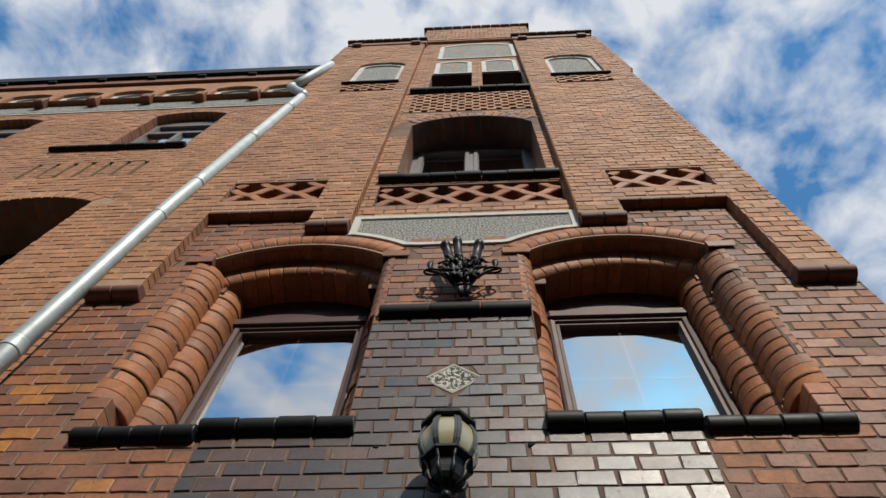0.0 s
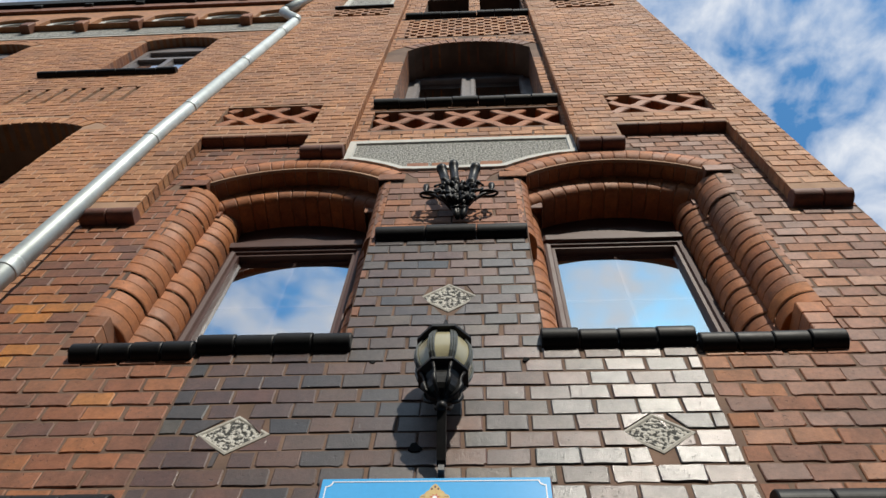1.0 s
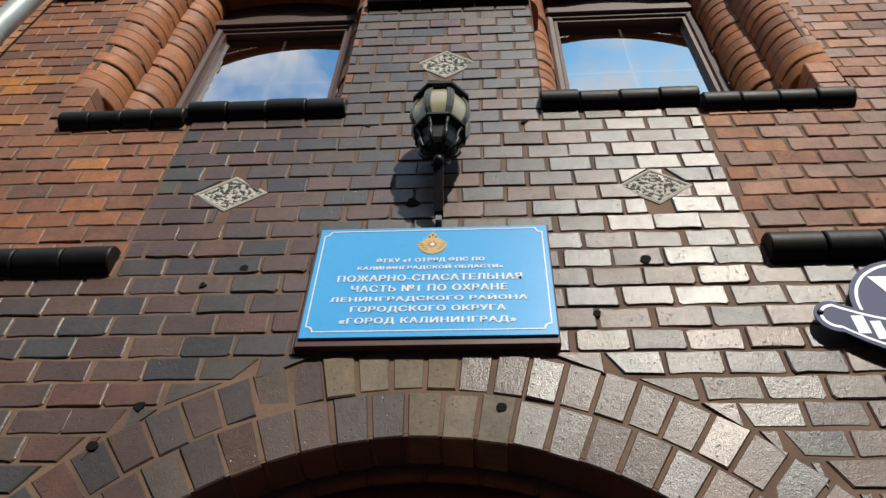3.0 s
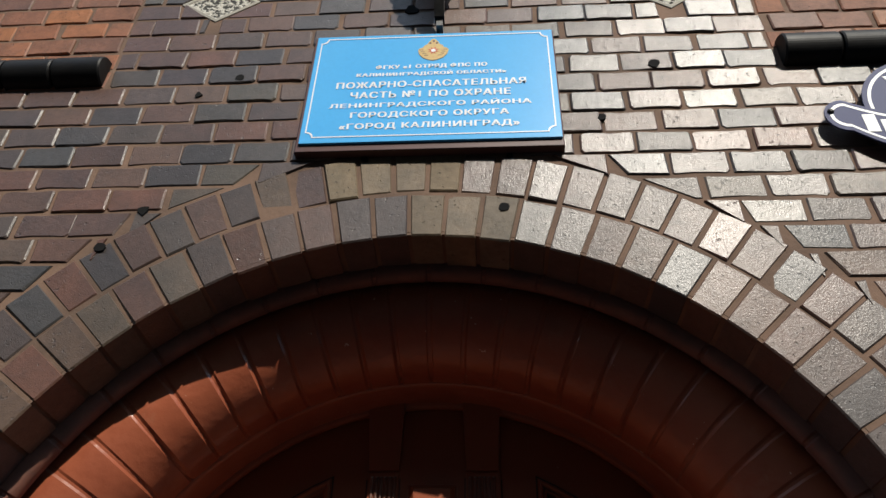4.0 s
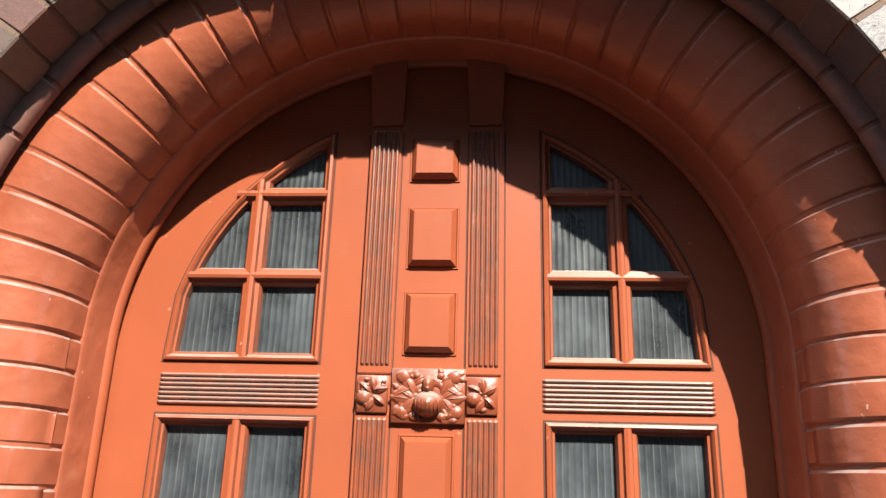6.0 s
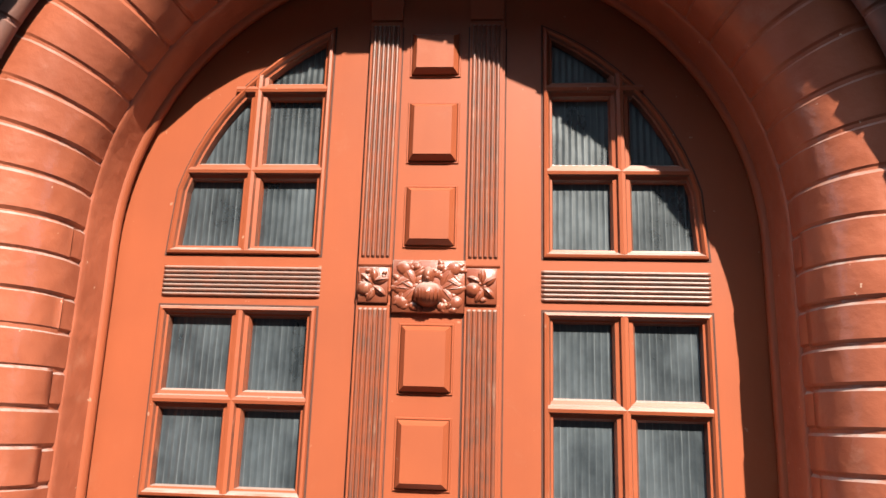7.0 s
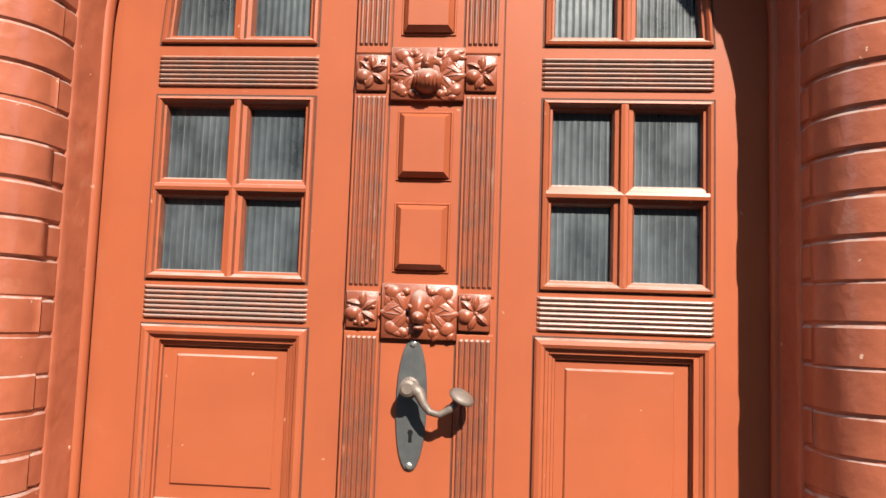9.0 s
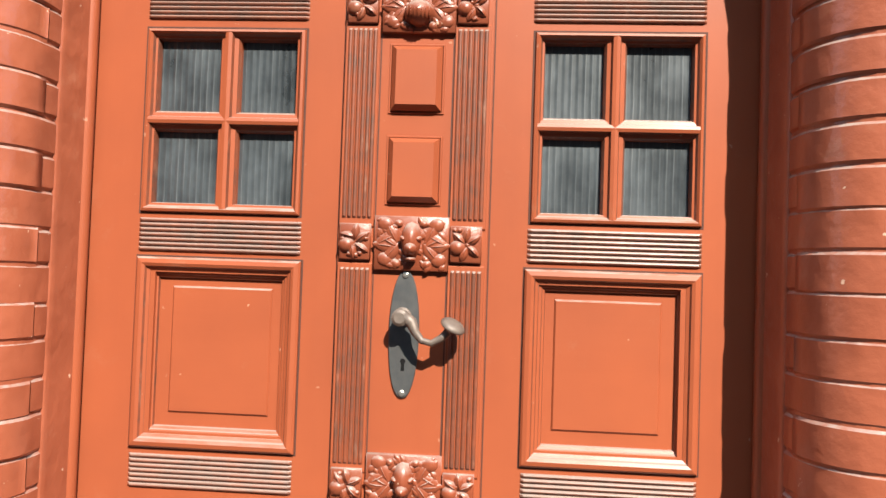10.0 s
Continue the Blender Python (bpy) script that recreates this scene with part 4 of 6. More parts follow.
obj("border_line", *frame_line(-0.274, 0.279, 2.912, 3.257, 0.016, 0.003), M_LETTER, sign_face)


def lettering(text, xc, zc, width, height, y, mat, parent, stroke=0.0):
    cu = bpy.data.curves.new("lettering", "FONT")
    cu.body, cu.align_x, cu.align_y = text, "CENTER", "CENTER"
    cu.space_character = 1.12
    cu.size, cu.extrude, cu.resolution_u = 1.0, 0.0, 4
    tmp = bpy.data.objects.new("lettering", cu)
    scene.collection.objects.link(tmp)
    dg = bpy.context.evaluated_depsgraph_get()
    me = bpy.data.meshes.new_from_object(tmp.evaluated_get(dg))
    bpy.data.objects.remove(tmp)
    xs = [v.co.x for v in me.vertices]
    zs = [v.co.y for v in me.vertices]
    sx, sz = width / (max(xs) - min(xs)), height / (max(zs) - min(zs))
    mx, mz = (max(xs) + min(xs)) / 2, (max(zs) + min(zs)) / 2
    base = [(xc + (v.co.x - mx) * sx, zc + (v.co.y - mz) * sz) for v in me.vertices]
    faces = [tuple(p.vertices) for p in me.polygons]
    bpy.data.meshes.remove(me)
    both = Batch()
    for k, dx in enumerate((-stroke, 0.0, stroke)):
        both.put([(x + dx, y - 0.00008 * k, z) for x, z in base], faces)
    ob = both.make("lettering", mat, parent)
    return tagged(ob, text)


for text, zc, w, h in (("ФГКУ «1 ОТРЯД ФПС ПО", 3.143, 0.262, 0.0165), ("КАЛИНИНГРАДСКОЙ ОБЛАСТИ»", 3.118, 0.350, 0.0165), ("ПОЖАРНО-СПАСАТЕЛЬНАЯ", 3.082, 0.438, 0.0215),
                       ("ЧАСТЬ №1 ПО ОХРАНЕ", 3.047, 0.366, 0.0215), ("ЛЕНИНГРАДСКОГО РАЙОНА", 3.013, 0.456, 0.0215), ("ГОРОДСКОГО ОКРУГА", 2.979, 0.354, 0.0215), ("«ГОРОД КАЛИНИНГРАД»", 2.943, 0.398, 0.0215)):
    lettering(text, 0.0, zc, w, h, YS - 0.0005, M_LETTER, sign_face, 0.0011)


def emblem():
    """Gold and crimson badge: a spread shield with a crown and a star."""
    c = (0.003, 3.200)
    half = [(0.0, -0.036), (0.010, -0.034), (0.024, -0.026), (0.034, -0.012), (0.037, 0.004), (0.032, 0.010), (0.026, 0.012), (0.022, 0.020), (0.015, 0.025), (0.011, 0.034), (0.005, 0.043), (0.0, 0.046)]
    pts = [(c[0] + x, c[1] + z) for x, z in half] + [(c[0] - x, c[1] + z) for x, z in half[-2:0:-1]]
    obj("badge", *slab(pts, YS - 0.0006, YS, 0.0001), M_GOLD, sign_face, "gold and crimson badge")
    for sx in (-1, 1):
        for k in range(4):
            q0 = (c[0] + sx * (0.017 + 0.004 * k), c[1] - 0.018 + 0.007 * k)
            obj("badge_feather", *slab([(q0[0] - 0.005, q0[1]), (q0[0] + 0.005, q0[1] - 0.0008), (q0[0] + 0.005, q0[1] + 0.0008), (q0[0] - 0.005, q0[1] + 0.0015)], YS - 0.0009, YS, 0.0001), M_MAROON, sign_face)
    star = [(c[0] + (0.015 if i % 2 else 0.007) * math.sin(math.pi * i / 8), c[1] + (0.015 if i % 2 else 0.007) * math.cos(math.pi * i / 8)) for i in range(16)]
    obj("badge_star", *slab(star[::-1], YS - 0.0010, YS, 0.0001), M_CRIMSON, sign_face)
    mid = [(c[0] + 0.006 * math.cos(a), c[1] + 0.006 * math.sin(a)) for a in [2 * math.pi * i / 10 for i in range(10)]]
    obj("badge_star", *slab(mid, YS - 0.0014, YS, 0.0001), M_LETTER, sign_face)
    for dx, dz in ((0, 0.036), (-0.008, 0.029), (0.008, 0.029)):
        q = [(c[0] + dx + 0.003 * math.cos(a), c[1] + dz + 0.004 * math.sin(a)) for a in [2 * math.pi * i / 8 for i in range(8)]]
        obj("badge_crown", *slab(q, YS - 0.0008, YS, 0.0001), M_MAROON, sign_face)


emblem()

# ---- street plate, blue oval with white rim ----
PLX, PLZ = 1.09, 2.965
plate_thing = empty("street_plate", (PLX, -0.02, PLZ), "navy enamel street plate, round with a curved ribbon below", "sign")


def ribbon(grow):
    """The ribbon's outline: a hanging bow with round ends, wider in the middle."""
    def mid(x):
        return -0.098 + 1.85 * x * x
    L = 0.196
    xs = [L * (2 * i / 24 - 1) for i in range(25)]
    wide = lambda x: 0.060 - 0.35 * x * x + grow
    bottom = [(x, mid(x) - wide(x)) for x in xs]
    top = [(x, mid(x) + wide(x)) for x in reversed(xs)]
    ends = []
    for sx in (1, -1):
        r = wide(L)
        a0 = -90 if sx > 0 else 90
        ends.append([(sx * L + r * math.cos(radians(a0 + 180 * i / 10)) * 1.0, mid(L) + r * math.sin(radians(a0 + 180 * i / 10))) for i in range(1, 10)])
    return bottom + ends[0] + top + ends[1]


def round_part(r, n=48):
    return [(r * math.cos(2 * math.pi * i / n), r * math.sin(2 * math.pi * i / n)) for i in range(n)]


def enamel(name, loop, y, mat):
    n = len(loop)
    v = [(x, y, z) for x, z in loop] + [(x, y + 0.004, z) for x, z in loop]
    f = [tuple(range(n)), tuple(range(2 * n - 1, n - 1, -1))] + [(i, n + i, n + (i + 1) % n, (i + 1) % n) for i in range(n)]
    return obj(name, v, f, mat, plate_thing)


def rim_line(name, outer, inner, y):
    n = len(outer)
    v = [(x, y, z) for x, z in outer] + [(x, y, z) for x, z in inner]
    obj(name, v, [(k, (k + 1) % n, n + (k + 1) % n, n + k) for k in range(n)], M_LETTER, plate_thing)


enamel("round_face", round_part(0.150), -0.004, M_NAVY)
rim_line("round_rim", round_part(0.139), round_part(0.132), -0.0045)
enamel("ribbon_face", ribbon(0.0), -0.0075, M_NAVY)
rim_line("ribbon_rim", ribbon(-0.011), ribbon(-0.018), -0.0080)
for x0, x1 in ((-0.168, -0.142), (-0.134, -0.112), (-0.060, 0.05), (0.065, 0.16)):
    zc_ = -0.098 + 1.85 * ((x0 + x1) / 2) ** 2
    obj("bar", *box_piece(x0, x1, zc_ - 0.026, zc_ + 0.026, -0.0086, -0.0076, 0.0002), M_LETTER, plate_thing)
obj("bar", *slab([(-0.085, 0.096), (-0.055, 0.030), (0.06, 0.030), (0.06, 0.096)], -0.0050, -0.0041, 0.0002), M_LETTER, plate_thing)
for sx in (-0.228, 0.228):
    s = lathe([(0.007, 0), (0.007, 0.003), (0.003, 0.006)], 10)
    obj("rivet", [(sx + x, -0.0075 - z, -0.016 + y) for x, y, z in s[0]], s[1], M_IRON, plate_thing)

# ---- lantern on its bracket ----
lamp = empty("wall_lantern", (0.016, -0.115, 3.46), "black cast-iron wall lantern with cream glass panes", "lantern")
cap = lathe([(0.030, 0.236), (0.068, 0.242), (0.087, 0.246), (0.087, 0.258), (0.066, 0.286), (0.030, 0.318), (0.012, 0.330), (0.008, 0.350), (0.012, 0.362), (0.003, 0.400)], 8, turn=math.pi / 8)
obj("cap", *cap, M_IRON, lamp)
prof = [(0.068, 0.112), (0.080, 0.130), (0.087, 0.155), (0.0885, 0.180), (0.084, 0.210), (0.071, 0.244)]
for i in range(8):
    a0, a1 = math.pi / 8 + math.pi / 4 * i, math.pi / 8 + math.pi / 4 * (i + 1)
    v, f = [], []
    for r, z in prof:
        for a in (a0, a1):
            v.append((r * 0.97 * math.cos(a), r * 0.97 * math.sin(a), z))
    f = [(2 * k, 2 * k + 1, 2 * k + 3, 2 * k + 2) for k in range(len(prof) - 1)]
    obj("pane", v, f, M_CREAM, lamp, smooth=True)
    for d in (-0.085, 0.0, 0.085):
        pts = [(r * (1.0 if d == 0 else 0.985) * math.cos(a0 + d), r * (1.0 if d == 0 else 0.985) * math.sin(a0 + d), z) for r, z in prof]
        obj("rib", *tube(pts, [0.0036] * len(pts), 6), M_GREYLEAD, lamp)
cup = lathe([(0.010, 0.0), (0.022, 0.006), (0.036, 0.016), (0.046, 0.030), (0.050, 0.050), (0.050, 0.070), (0.056, 0.086), (0.064, 0.092), (0.077, 0.098), (0.077, 0.107), (0.066, 0.116)], 8, turn=math.pi / 8)
lamp_cup = obj("cup", *cup, M_IRON, lamp)
for i in range(8):
    a = math.pi / 8 + math.pi / 4 * i
    pts = [(r * math.cos(a), r * math.sin(a), z) for r, z in ((0.014, 0.006), (0.032, 0.010), (0.048, 0.024), (0.056, 0.044), (0.053, 0.062), (0.056, 0.078), (0.066, 0.095))]
    obj("scroll", *tube(pts, [0.003, 0.005, 0.006, 0.008, 0.005, 0.005, 0.006], 7), M_IRON, lamp_cup, smooth=True)
obj("collar", *lathe([(0.006, -0.035), (0.012, -0.032), (0.016, -0.022), (0.014, -0.012), (0.009, -0.006), (0.013, 0.0), (0.010, 0.006)], 12), M_IRON, lamp, smooth=True)
bar_v = [(-0.012, 0.0, -0.030), (0.012, 0.0, -0.030), (0.012, 0.024, -0.030), (-0.012, 0.024, -0.030), (-0.012, 0.066, -0.152), (0.012, 0.066, -0.152), (0.012, 0.090, -0.152), (-0.012, 0.090, -0.152)]
BAR_F = [(0, 1, 2, 3), (7, 6, 5, 4), (0, 4, 5, 1), (1, 5, 6, 2), (2, 6, 7, 3), (3, 7, 4, 0)]
obj("bracket", bar_v, BAR_F, M_IRON, lamp)
obj("stub", [(x, y, z) for z in (-0.146, -0.178) for x, y in ((-0.008, 0.074), (0.008, 0.074), (0.008, 0.116), (-0.008, 0.116))], BAR_F, M_STEEL, lamp)

# ---- three terrazzo lozenges let into the wall ----
for cx, cz, w, h in ((0.012, 4.187, 0.232, 0.20), (-0.582, 3.470, 0.222, 0.165), (0.600, 3.456, 0.214, 0.165)):
    lp = [(cx - w / 2, cz), (cx, cz - h / 2), (cx + w / 2, cz), (cx, cz + h / 2)]
    lz_ = tagged(obj("lozenge", *slab(inset(lp, 0.010), 0.0018, 0.014, 0.001), M_LOZENGE), "speckled stone lozenge with pale rim set in brick wall", "ornament", "lozenges on the wall")
    obj("rim", *moulding(lp, [(0.001, 0.012), (0.002, 0.0005), (0.009, -0.0010), (0.013, 0.0010), (0.014, 0.006)]), M_STONE, lz_)

# ---- sills and ledges of black glazed tiles ----


def sill(name, x0, x1, z0, z1, y, out, n, label, mat=M_BLACK):
    s = empty(name, (0, 0, 0), label, "sill", kind="structure")
    w = (x1 - x0) / n
    for i in range(n):
        dz = random.uniform(-0.002, 0.002)
        obj("tile", *bullnose(x0 + i * w + 0.002, x0 + (i + 1) * w - 0.002, z0 + dz, z1 + dz, y, out + random.uniform(-0.003, 0.003)), mat, s, smooth=False)
    return s


for side in (1, -1):
    a, b = (0.318, 0.815) if side > 0 else (-0.815, -0.300)
    sill("window_sill", a, b, 3.860, 3.942, 0.012, 0.052, 4, "black glazed tile window sill under the arched window")
    a, b = (0.818, 1.278) if side > 0 else (-1.235, -0.818)
    sill("window_sill", a, b, 3.830, 3.910, 0.012, 0.050, 4, "black glazed tile window sill under the arched window")
    a, b = (0.818, 1.75) if side > 0 else (-1.70, -0.812)
    sill("string_course", a, b, 3.140, 3.232, 0.012, 0.056, 7, "black glazed tile ledge between dark and red brick")
sill("ledge", -0.312, 0.330, 4.650, 4.738, 0.012, 0.054, 3, "black glazed ledge over the dark pilaster")

# ---- iron torch bouquet on the ledge ----
torch = empty("torch_bouquet", (0, 0, 0), "black iron bouquet of torches with curled leaves on ledge", "ornament")
bx, by, bz = 0.040, -0.045, 4.775
for dx, dz, r, foot in ((-0.085, 0.40, 0.023, -0.004), (-0.028, 0.45, 0.021, 0.0), (0.080, 0.40, 0.023, 0.016)):
    p0, p1 = Vector((bx + foot, by - 0.006, bz - 0.030)), Vector((bx + dx, by - 0.075, bz + dz))
    d = p1 - p0
    cut = [0.0, 0.10, 0.40, 0.62, 0.63, 0.66, 0.67, 0.91, 0.92, 0.97, 1.0]
    wide = [0.30, 0.62, 0.82, 0.90, 1.08, 1.08, 0.92, 0.95, 1.10, 1.10, 0.80]
    shaft = obj("torch", *tube([p0 + d * c for c in cut], [r * w for w in wide], 14), M_IRON, torch, smooth=True)
    for k in range(6):
        # bands wound round the shaft
        a = d * (0.12 + 0.05 * k)
        obj("band", *tube([p0 + a + Vector((-r, -r * 0.7, 0.0)), p0 + a + Vector((0, -r * 1.0, 0.010)), p0 + a + Vector((r, -r * 0.6, 0.020))], [0.002, 0.0034, 0.002], 5), M_IRON, shaft, smooth=True)
for sx in (-1, 1):
    ring = [(bx + sx * (0.135 + 0.038 * math.cos(a)), by - 0.03 + 0.022 * math.sin(a), bz + 0.175 + 0.016 * math.sin(a)) for a in [2 * math.pi * i / 14 for i in range(15)]]
    obj("scroll_ring", *tube(ring, [0.006] * 15, 6), M_IRON, torch, smooth=True)
    arm = [(bx + sx * 0.02, by - 0.01, bz + 0.03), (bx + sx * 0.06, by - 0.03, bz + 0.10), (bx + sx * 0.11, by - 0.04, bz + 0.145), (bx + sx * 0.16, by - 0.04, bz + 0.165)]
    obj("scroll_arm", *tube(arm, [0.007, 0.009, 0.008, 0.005], 7), M_IRON, torch, smooth=True)
    loop = [(bx + sx * (0.082 + 0.030 * math.cos(a)), by - 0.045, bz + 0.215 + 0.040 * math.sin(a)) for a in [0.4 + 5.2 * i / 12 for i in range(13)]]
    obj("curl", *tube(loop, [0.006] * 12 + [0.010], 6), M_IRON, torch, smooth=True)
    obj("finial", *tube([(bx + sx * 0.148, by - 0.04, bz + 0.165), (bx + sx * 0.148, by - 0.04, bz + 0.20), (bx + sx * 0.148, by - 0.04, bz + 0.225), (bx + sx * 0.148, by - 0.04, bz + 0.245), (bx + sx * 0.148, by - 0.04, bz + 0.252)], [0.006, 0.008, 0.015, 0.015, 0.006], 10), M_IRON, torch, smooth=True)
rt = random.Random(3)
leaves = Batch()
for _ in range(110):
    h = rt.random()
    sx = rt.choice((-1, 1))
    p = Vector((bx + sx * rt.uniform(0.0, 0.05 + 0.03 * h), by - 0.02 - 0.03 * rt.random(), bz + 0.04 + 0.20 * h))
    q = p + Vector((sx * rt.uniform(0.01, 0.045), rt.uniform(-0.03, 0.005), rt.uniform(0.0, 0.045)))
    leaves.put(*tube([p, (p + q) / 2 + Vector((0, -0.008, 0.006)), q], [0.003, 0.013, 0.002], 6))
leaves.make("leaf_spray", M_IRON, torch, smooth=True)

# ---- the two arched windows over the entrance ----


def arched_window(side):
    label = "tall arched window with moulded red brick surround and brown frame"
    win = empty("window_1" if side < 0 else "window_2", (0, 0, 0), label, "window", kind="structure")
    mx = lambda v: [(side * x, y, z) for x, y, z in v]
    at_out = lambda s, r, y: (side * (WIN_C + r), y, s)
    at_in = lambda s, r, y: (side * (WIN_C - r), y, s)

    def on_head(cz):
        return lambda s, r, y: (side * (WIN_C + r * math.cos(s)), y, cz + r * math.sin(s))

    def quarter(r_wall, y_wall, rad):
        """A convex quarter round from the wall's face into the opening."""
        return [(r_wall - rad * math.sin(t), y_wall + rad - rad * math.cos(t)) for t in [math.pi / 2 * i / 8 for i in range(9)]]

    half = (WIN_B - WIN_A) / 2
    # outer round, on the far side all the way, on the pilaster's side above the ledge alone
    spring = WIN_Z + math.sqrt(WIN_R ** 2 - half ** 2)
    prof1 = [(half + 0.035, -0.002)] + quarter(half + 0.030, -0.002, 0.115) + [(half - 0.085, 0.135)]
    z = 3.905
    k = 0
    while z < spring - 0.03:
        square = k < 3
        p1 = [(half + 0.03, -0.003), (half - 0.03, -0.003), (half - 0.03, 0.12)] if square else prof1
        if square:
            v, f = box_piece(*sorted((side * (WIN_C + half - 0.06), side * (WIN_C + half + 0.03))), z + 0.002, z + COURSE - 0.002, -0.003, 0.13, 0.003)
        else:
            jit = random.uniform(-0.004, 0.004)
            v, f = swept([(r + jit, y + jit) for r, y in p1], at_out, z + 0.001 + random.uniform(0, 0.003), min(z + COURSE - 0.001, spring), 0.0022, 0.006)
        if k == 3:
            nv = len(v)
            v = list(v) + [at_out(z + 0.003, r, y) for r, y in prof1 + [(half + 0.035, 0.135)]]
            f = list(f) + [tuple(range(nv, len(v)))]
        obj("brick", v, f, M_ROLL, win, smooth=not square)
        if z > 4.68:
            v, f = swept(quarter(half + 0.03, -0.002, 0.07) + [(half - 0.04, 0.135)], at_in, z + 0.002, min(z + COURSE - 0.001, spring), 0.0022, 0.006)
            if z < 4.68 + COURSE:
                nv = len(v)
                v = list(v) + [at_in(z + 0.003, r, y) for r, y in quarter(half + 0.03, -0.002, 0.07) + [(half - 0.04, 0.135), (half + 0.03, 0.135)]]
                f = list(f) + [tuple(range(nv, len(v)))]
            obj("brick", v, f, M_ROLL, win, smooth=True)
        else:
            v, f = swept([(half + 0.002, -0.001), (half + 0.002, 0.13)], at_in, z + 0.004, z + COURSE - 0.004)
            obj("brick", v, f, M_DARK_ONE if z < 4.6 else M_RED_ONE, win)
        h2 = half - 0.075
        p2 = quarter(h2 + 0.010, 0.125, 0.105) + [(h2 - 0.095, 0.30)]
        for at in (at_out, at_in):
            p = p2 if at is at_out else quarter(half + 0.0, 0.125, 0.09) + [(half - 0.09, 0.30)]
            if k < 3:
                sx = side if at is at_out else -side
                v, f = box_piece(*sorted((side * WIN_C + sx * p[0][0], side * WIN_C + sx * p[4][0])), z + 0.002, z + COURSE - 0.002, 0.127, 0.30, 0.003)
            else:
                jit = random.uniform(-0.004, 0.004)
                v, f = swept([(r + jit, y + jit) for r, y in p], at, z + 0.001 + random.uniform(0, 0.003), min(z + COURSE - 0.001, spring), 0.0022, 0.006)
                if k == 3:
                    nv = len(v)
                    v = list(v) + [at(z + 0.003, r, y) for r, y in p + [(p[0][0], 0.30)]]
                    f = list(f) + [tuple(range(nv, len(v)))]
            obj("brick", v, f, M_ROLL, win, smooth=k >= 3)
        z += COURSE
        k += 1
    # mortar bed behind the rounds
    for at, off in ((at_out, 0.0), (at_in, 0.03)):
        bed = [(half + 0.04, 0.012), (half - 0.02 + off, 0.06), (half - 0.07 + off, 0.135), (half - 0.10 + off, 0.2), (half - 0.165 + off, 0.30)]
        v = [at(s, r + 0.012, y + 0.01) for s in (3.85, spring + 0.05) for r, y in bed]
        obj("bed", v, [(i, i + 1, i + 6, i + 5) for i in range(4)], M_MORTAR_UP, win)
    # springers: pale blocks under the arches
    for at, h in ((at_out, half), (at_in, half)):
        v, f = swept([(h + 0.10, -0.012), (h - 0.035, -0.012), (h - 0.035, 0.14)], at, spring - 0.005, spring + 0.065, 0.003, 0.004)
        obj("springer", v, f + [(4, 5, 8, 7)], M_RED_ONE, win)
        v, f = swept([(h - 0.03, 0.12), (h - 0.105, 0.12), (h - 0.105, 0.30)], at, spring - 0.10, spring - 0.04, 0.003, 0.004)
        obj("springer", v, f, M_RED_ONE, win)
    # outer arch ring
    a0 = math.acos((half + 0.05) / (WIN_RO - 0.01)) - 0.04
    n = 17
    for i in range(n):
        s0 = a0 + (math.pi - 2 * a0) * i / n
        s1 = a0 + (math.pi - 2 * a0) * (i + 1) / n
        prof = [(WIN_RO - 0.008, 0.012), (WIN_RO - 0.008, -0.006), (WIN_R + 0.065, -0.012)] + [(WIN_R + 0.060 - 0.060 * math.sin(t), 0.048 - 0.060 * math.cos(t)) for t in [math.pi / 2 * j / 6 for j in range(7)]] + [(WIN_R, 0.13)]
        v, f = swept(prof, on_head(WIN_Z), s0 + 0.002, s1 - 0.002, 0.0015, 0.006, 2)
        obj("voussoir", v, f, M_ROLL, win, smooth=True)
    v = [on_head(WIN_Z)(a0 + (math.pi - 2 * a0) * i / 24, r, y) for i in range(25) for r, y in ((WIN_RO - 0.002, 0.008), (WIN_R + 0.008, 0.002), (WIN_R + 0.008, 0.13))]
    obj("arch_bed", v, [(3 * i + j, 3 * i + j + 1, 3 * i + j + 4, 3 * i + j + 3) for i in range(24) for j in range(2)], M_MORTAR_UP, win)
    # inner arch ring, set back
    R2, Z2 = 0.66, 4.71
    a1 = math.acos((half - 0.02) / R2) - 0.02
    n = 15
    for i in range(n):
        s0 = a1 + (math.pi - 2 * a1) * i / n
        s1 = a1 + (math.pi - 2 * a1) * (i + 1) / n
        prof = [(R2 + 0.14, 0.092)] + [(R2 + 0.05 - 0.05 * math.sin(t), 0.142 - 0.05 * math.cos(t)) for t in [math.pi / 2 * j / 6 for j in range(7)]] + [(R2, 0.31)]
        v, f = swept(prof, on_head(Z2), s0 + 0.002, s1 - 0.002, 0.0015, 0.006, 2)
        obj("voussoir", v, f, M_ROLL, win, smooth=True)
    v = [on_head(Z2)(a1 + (math.pi - 2 * a1) * i / 24, r, y) for i in range(25) for r, y in ((R2 + 0.15, 0.102), (R2 + 0.012, 0.112), (R2 + 0.008, 0.31))]
    obj("arch_bed", v, [(3 * i + j, 3 * i + j + 1, 3 * i + j + 4, 3 * i + j + 3) for i in range(24) for j in range(2)], M_MORTAR_UP, win)
    # timber frame and glass
    YF = 0.265
    fx0, fx1 = 0.415, 1.135
    flip = (lambda lp: lp) if side > 0 else mirror
    glass_lp = rect(0.485, 1.045, 3.95, 5.045)
    part("window_frame", plate_bm(flip(arched(fx0, fx1, 3.86, WIN_C - 0.02, 4.78, 0.72)), [flip(glass_lp)], YF, YF + 0.06), M_FRAME, win)
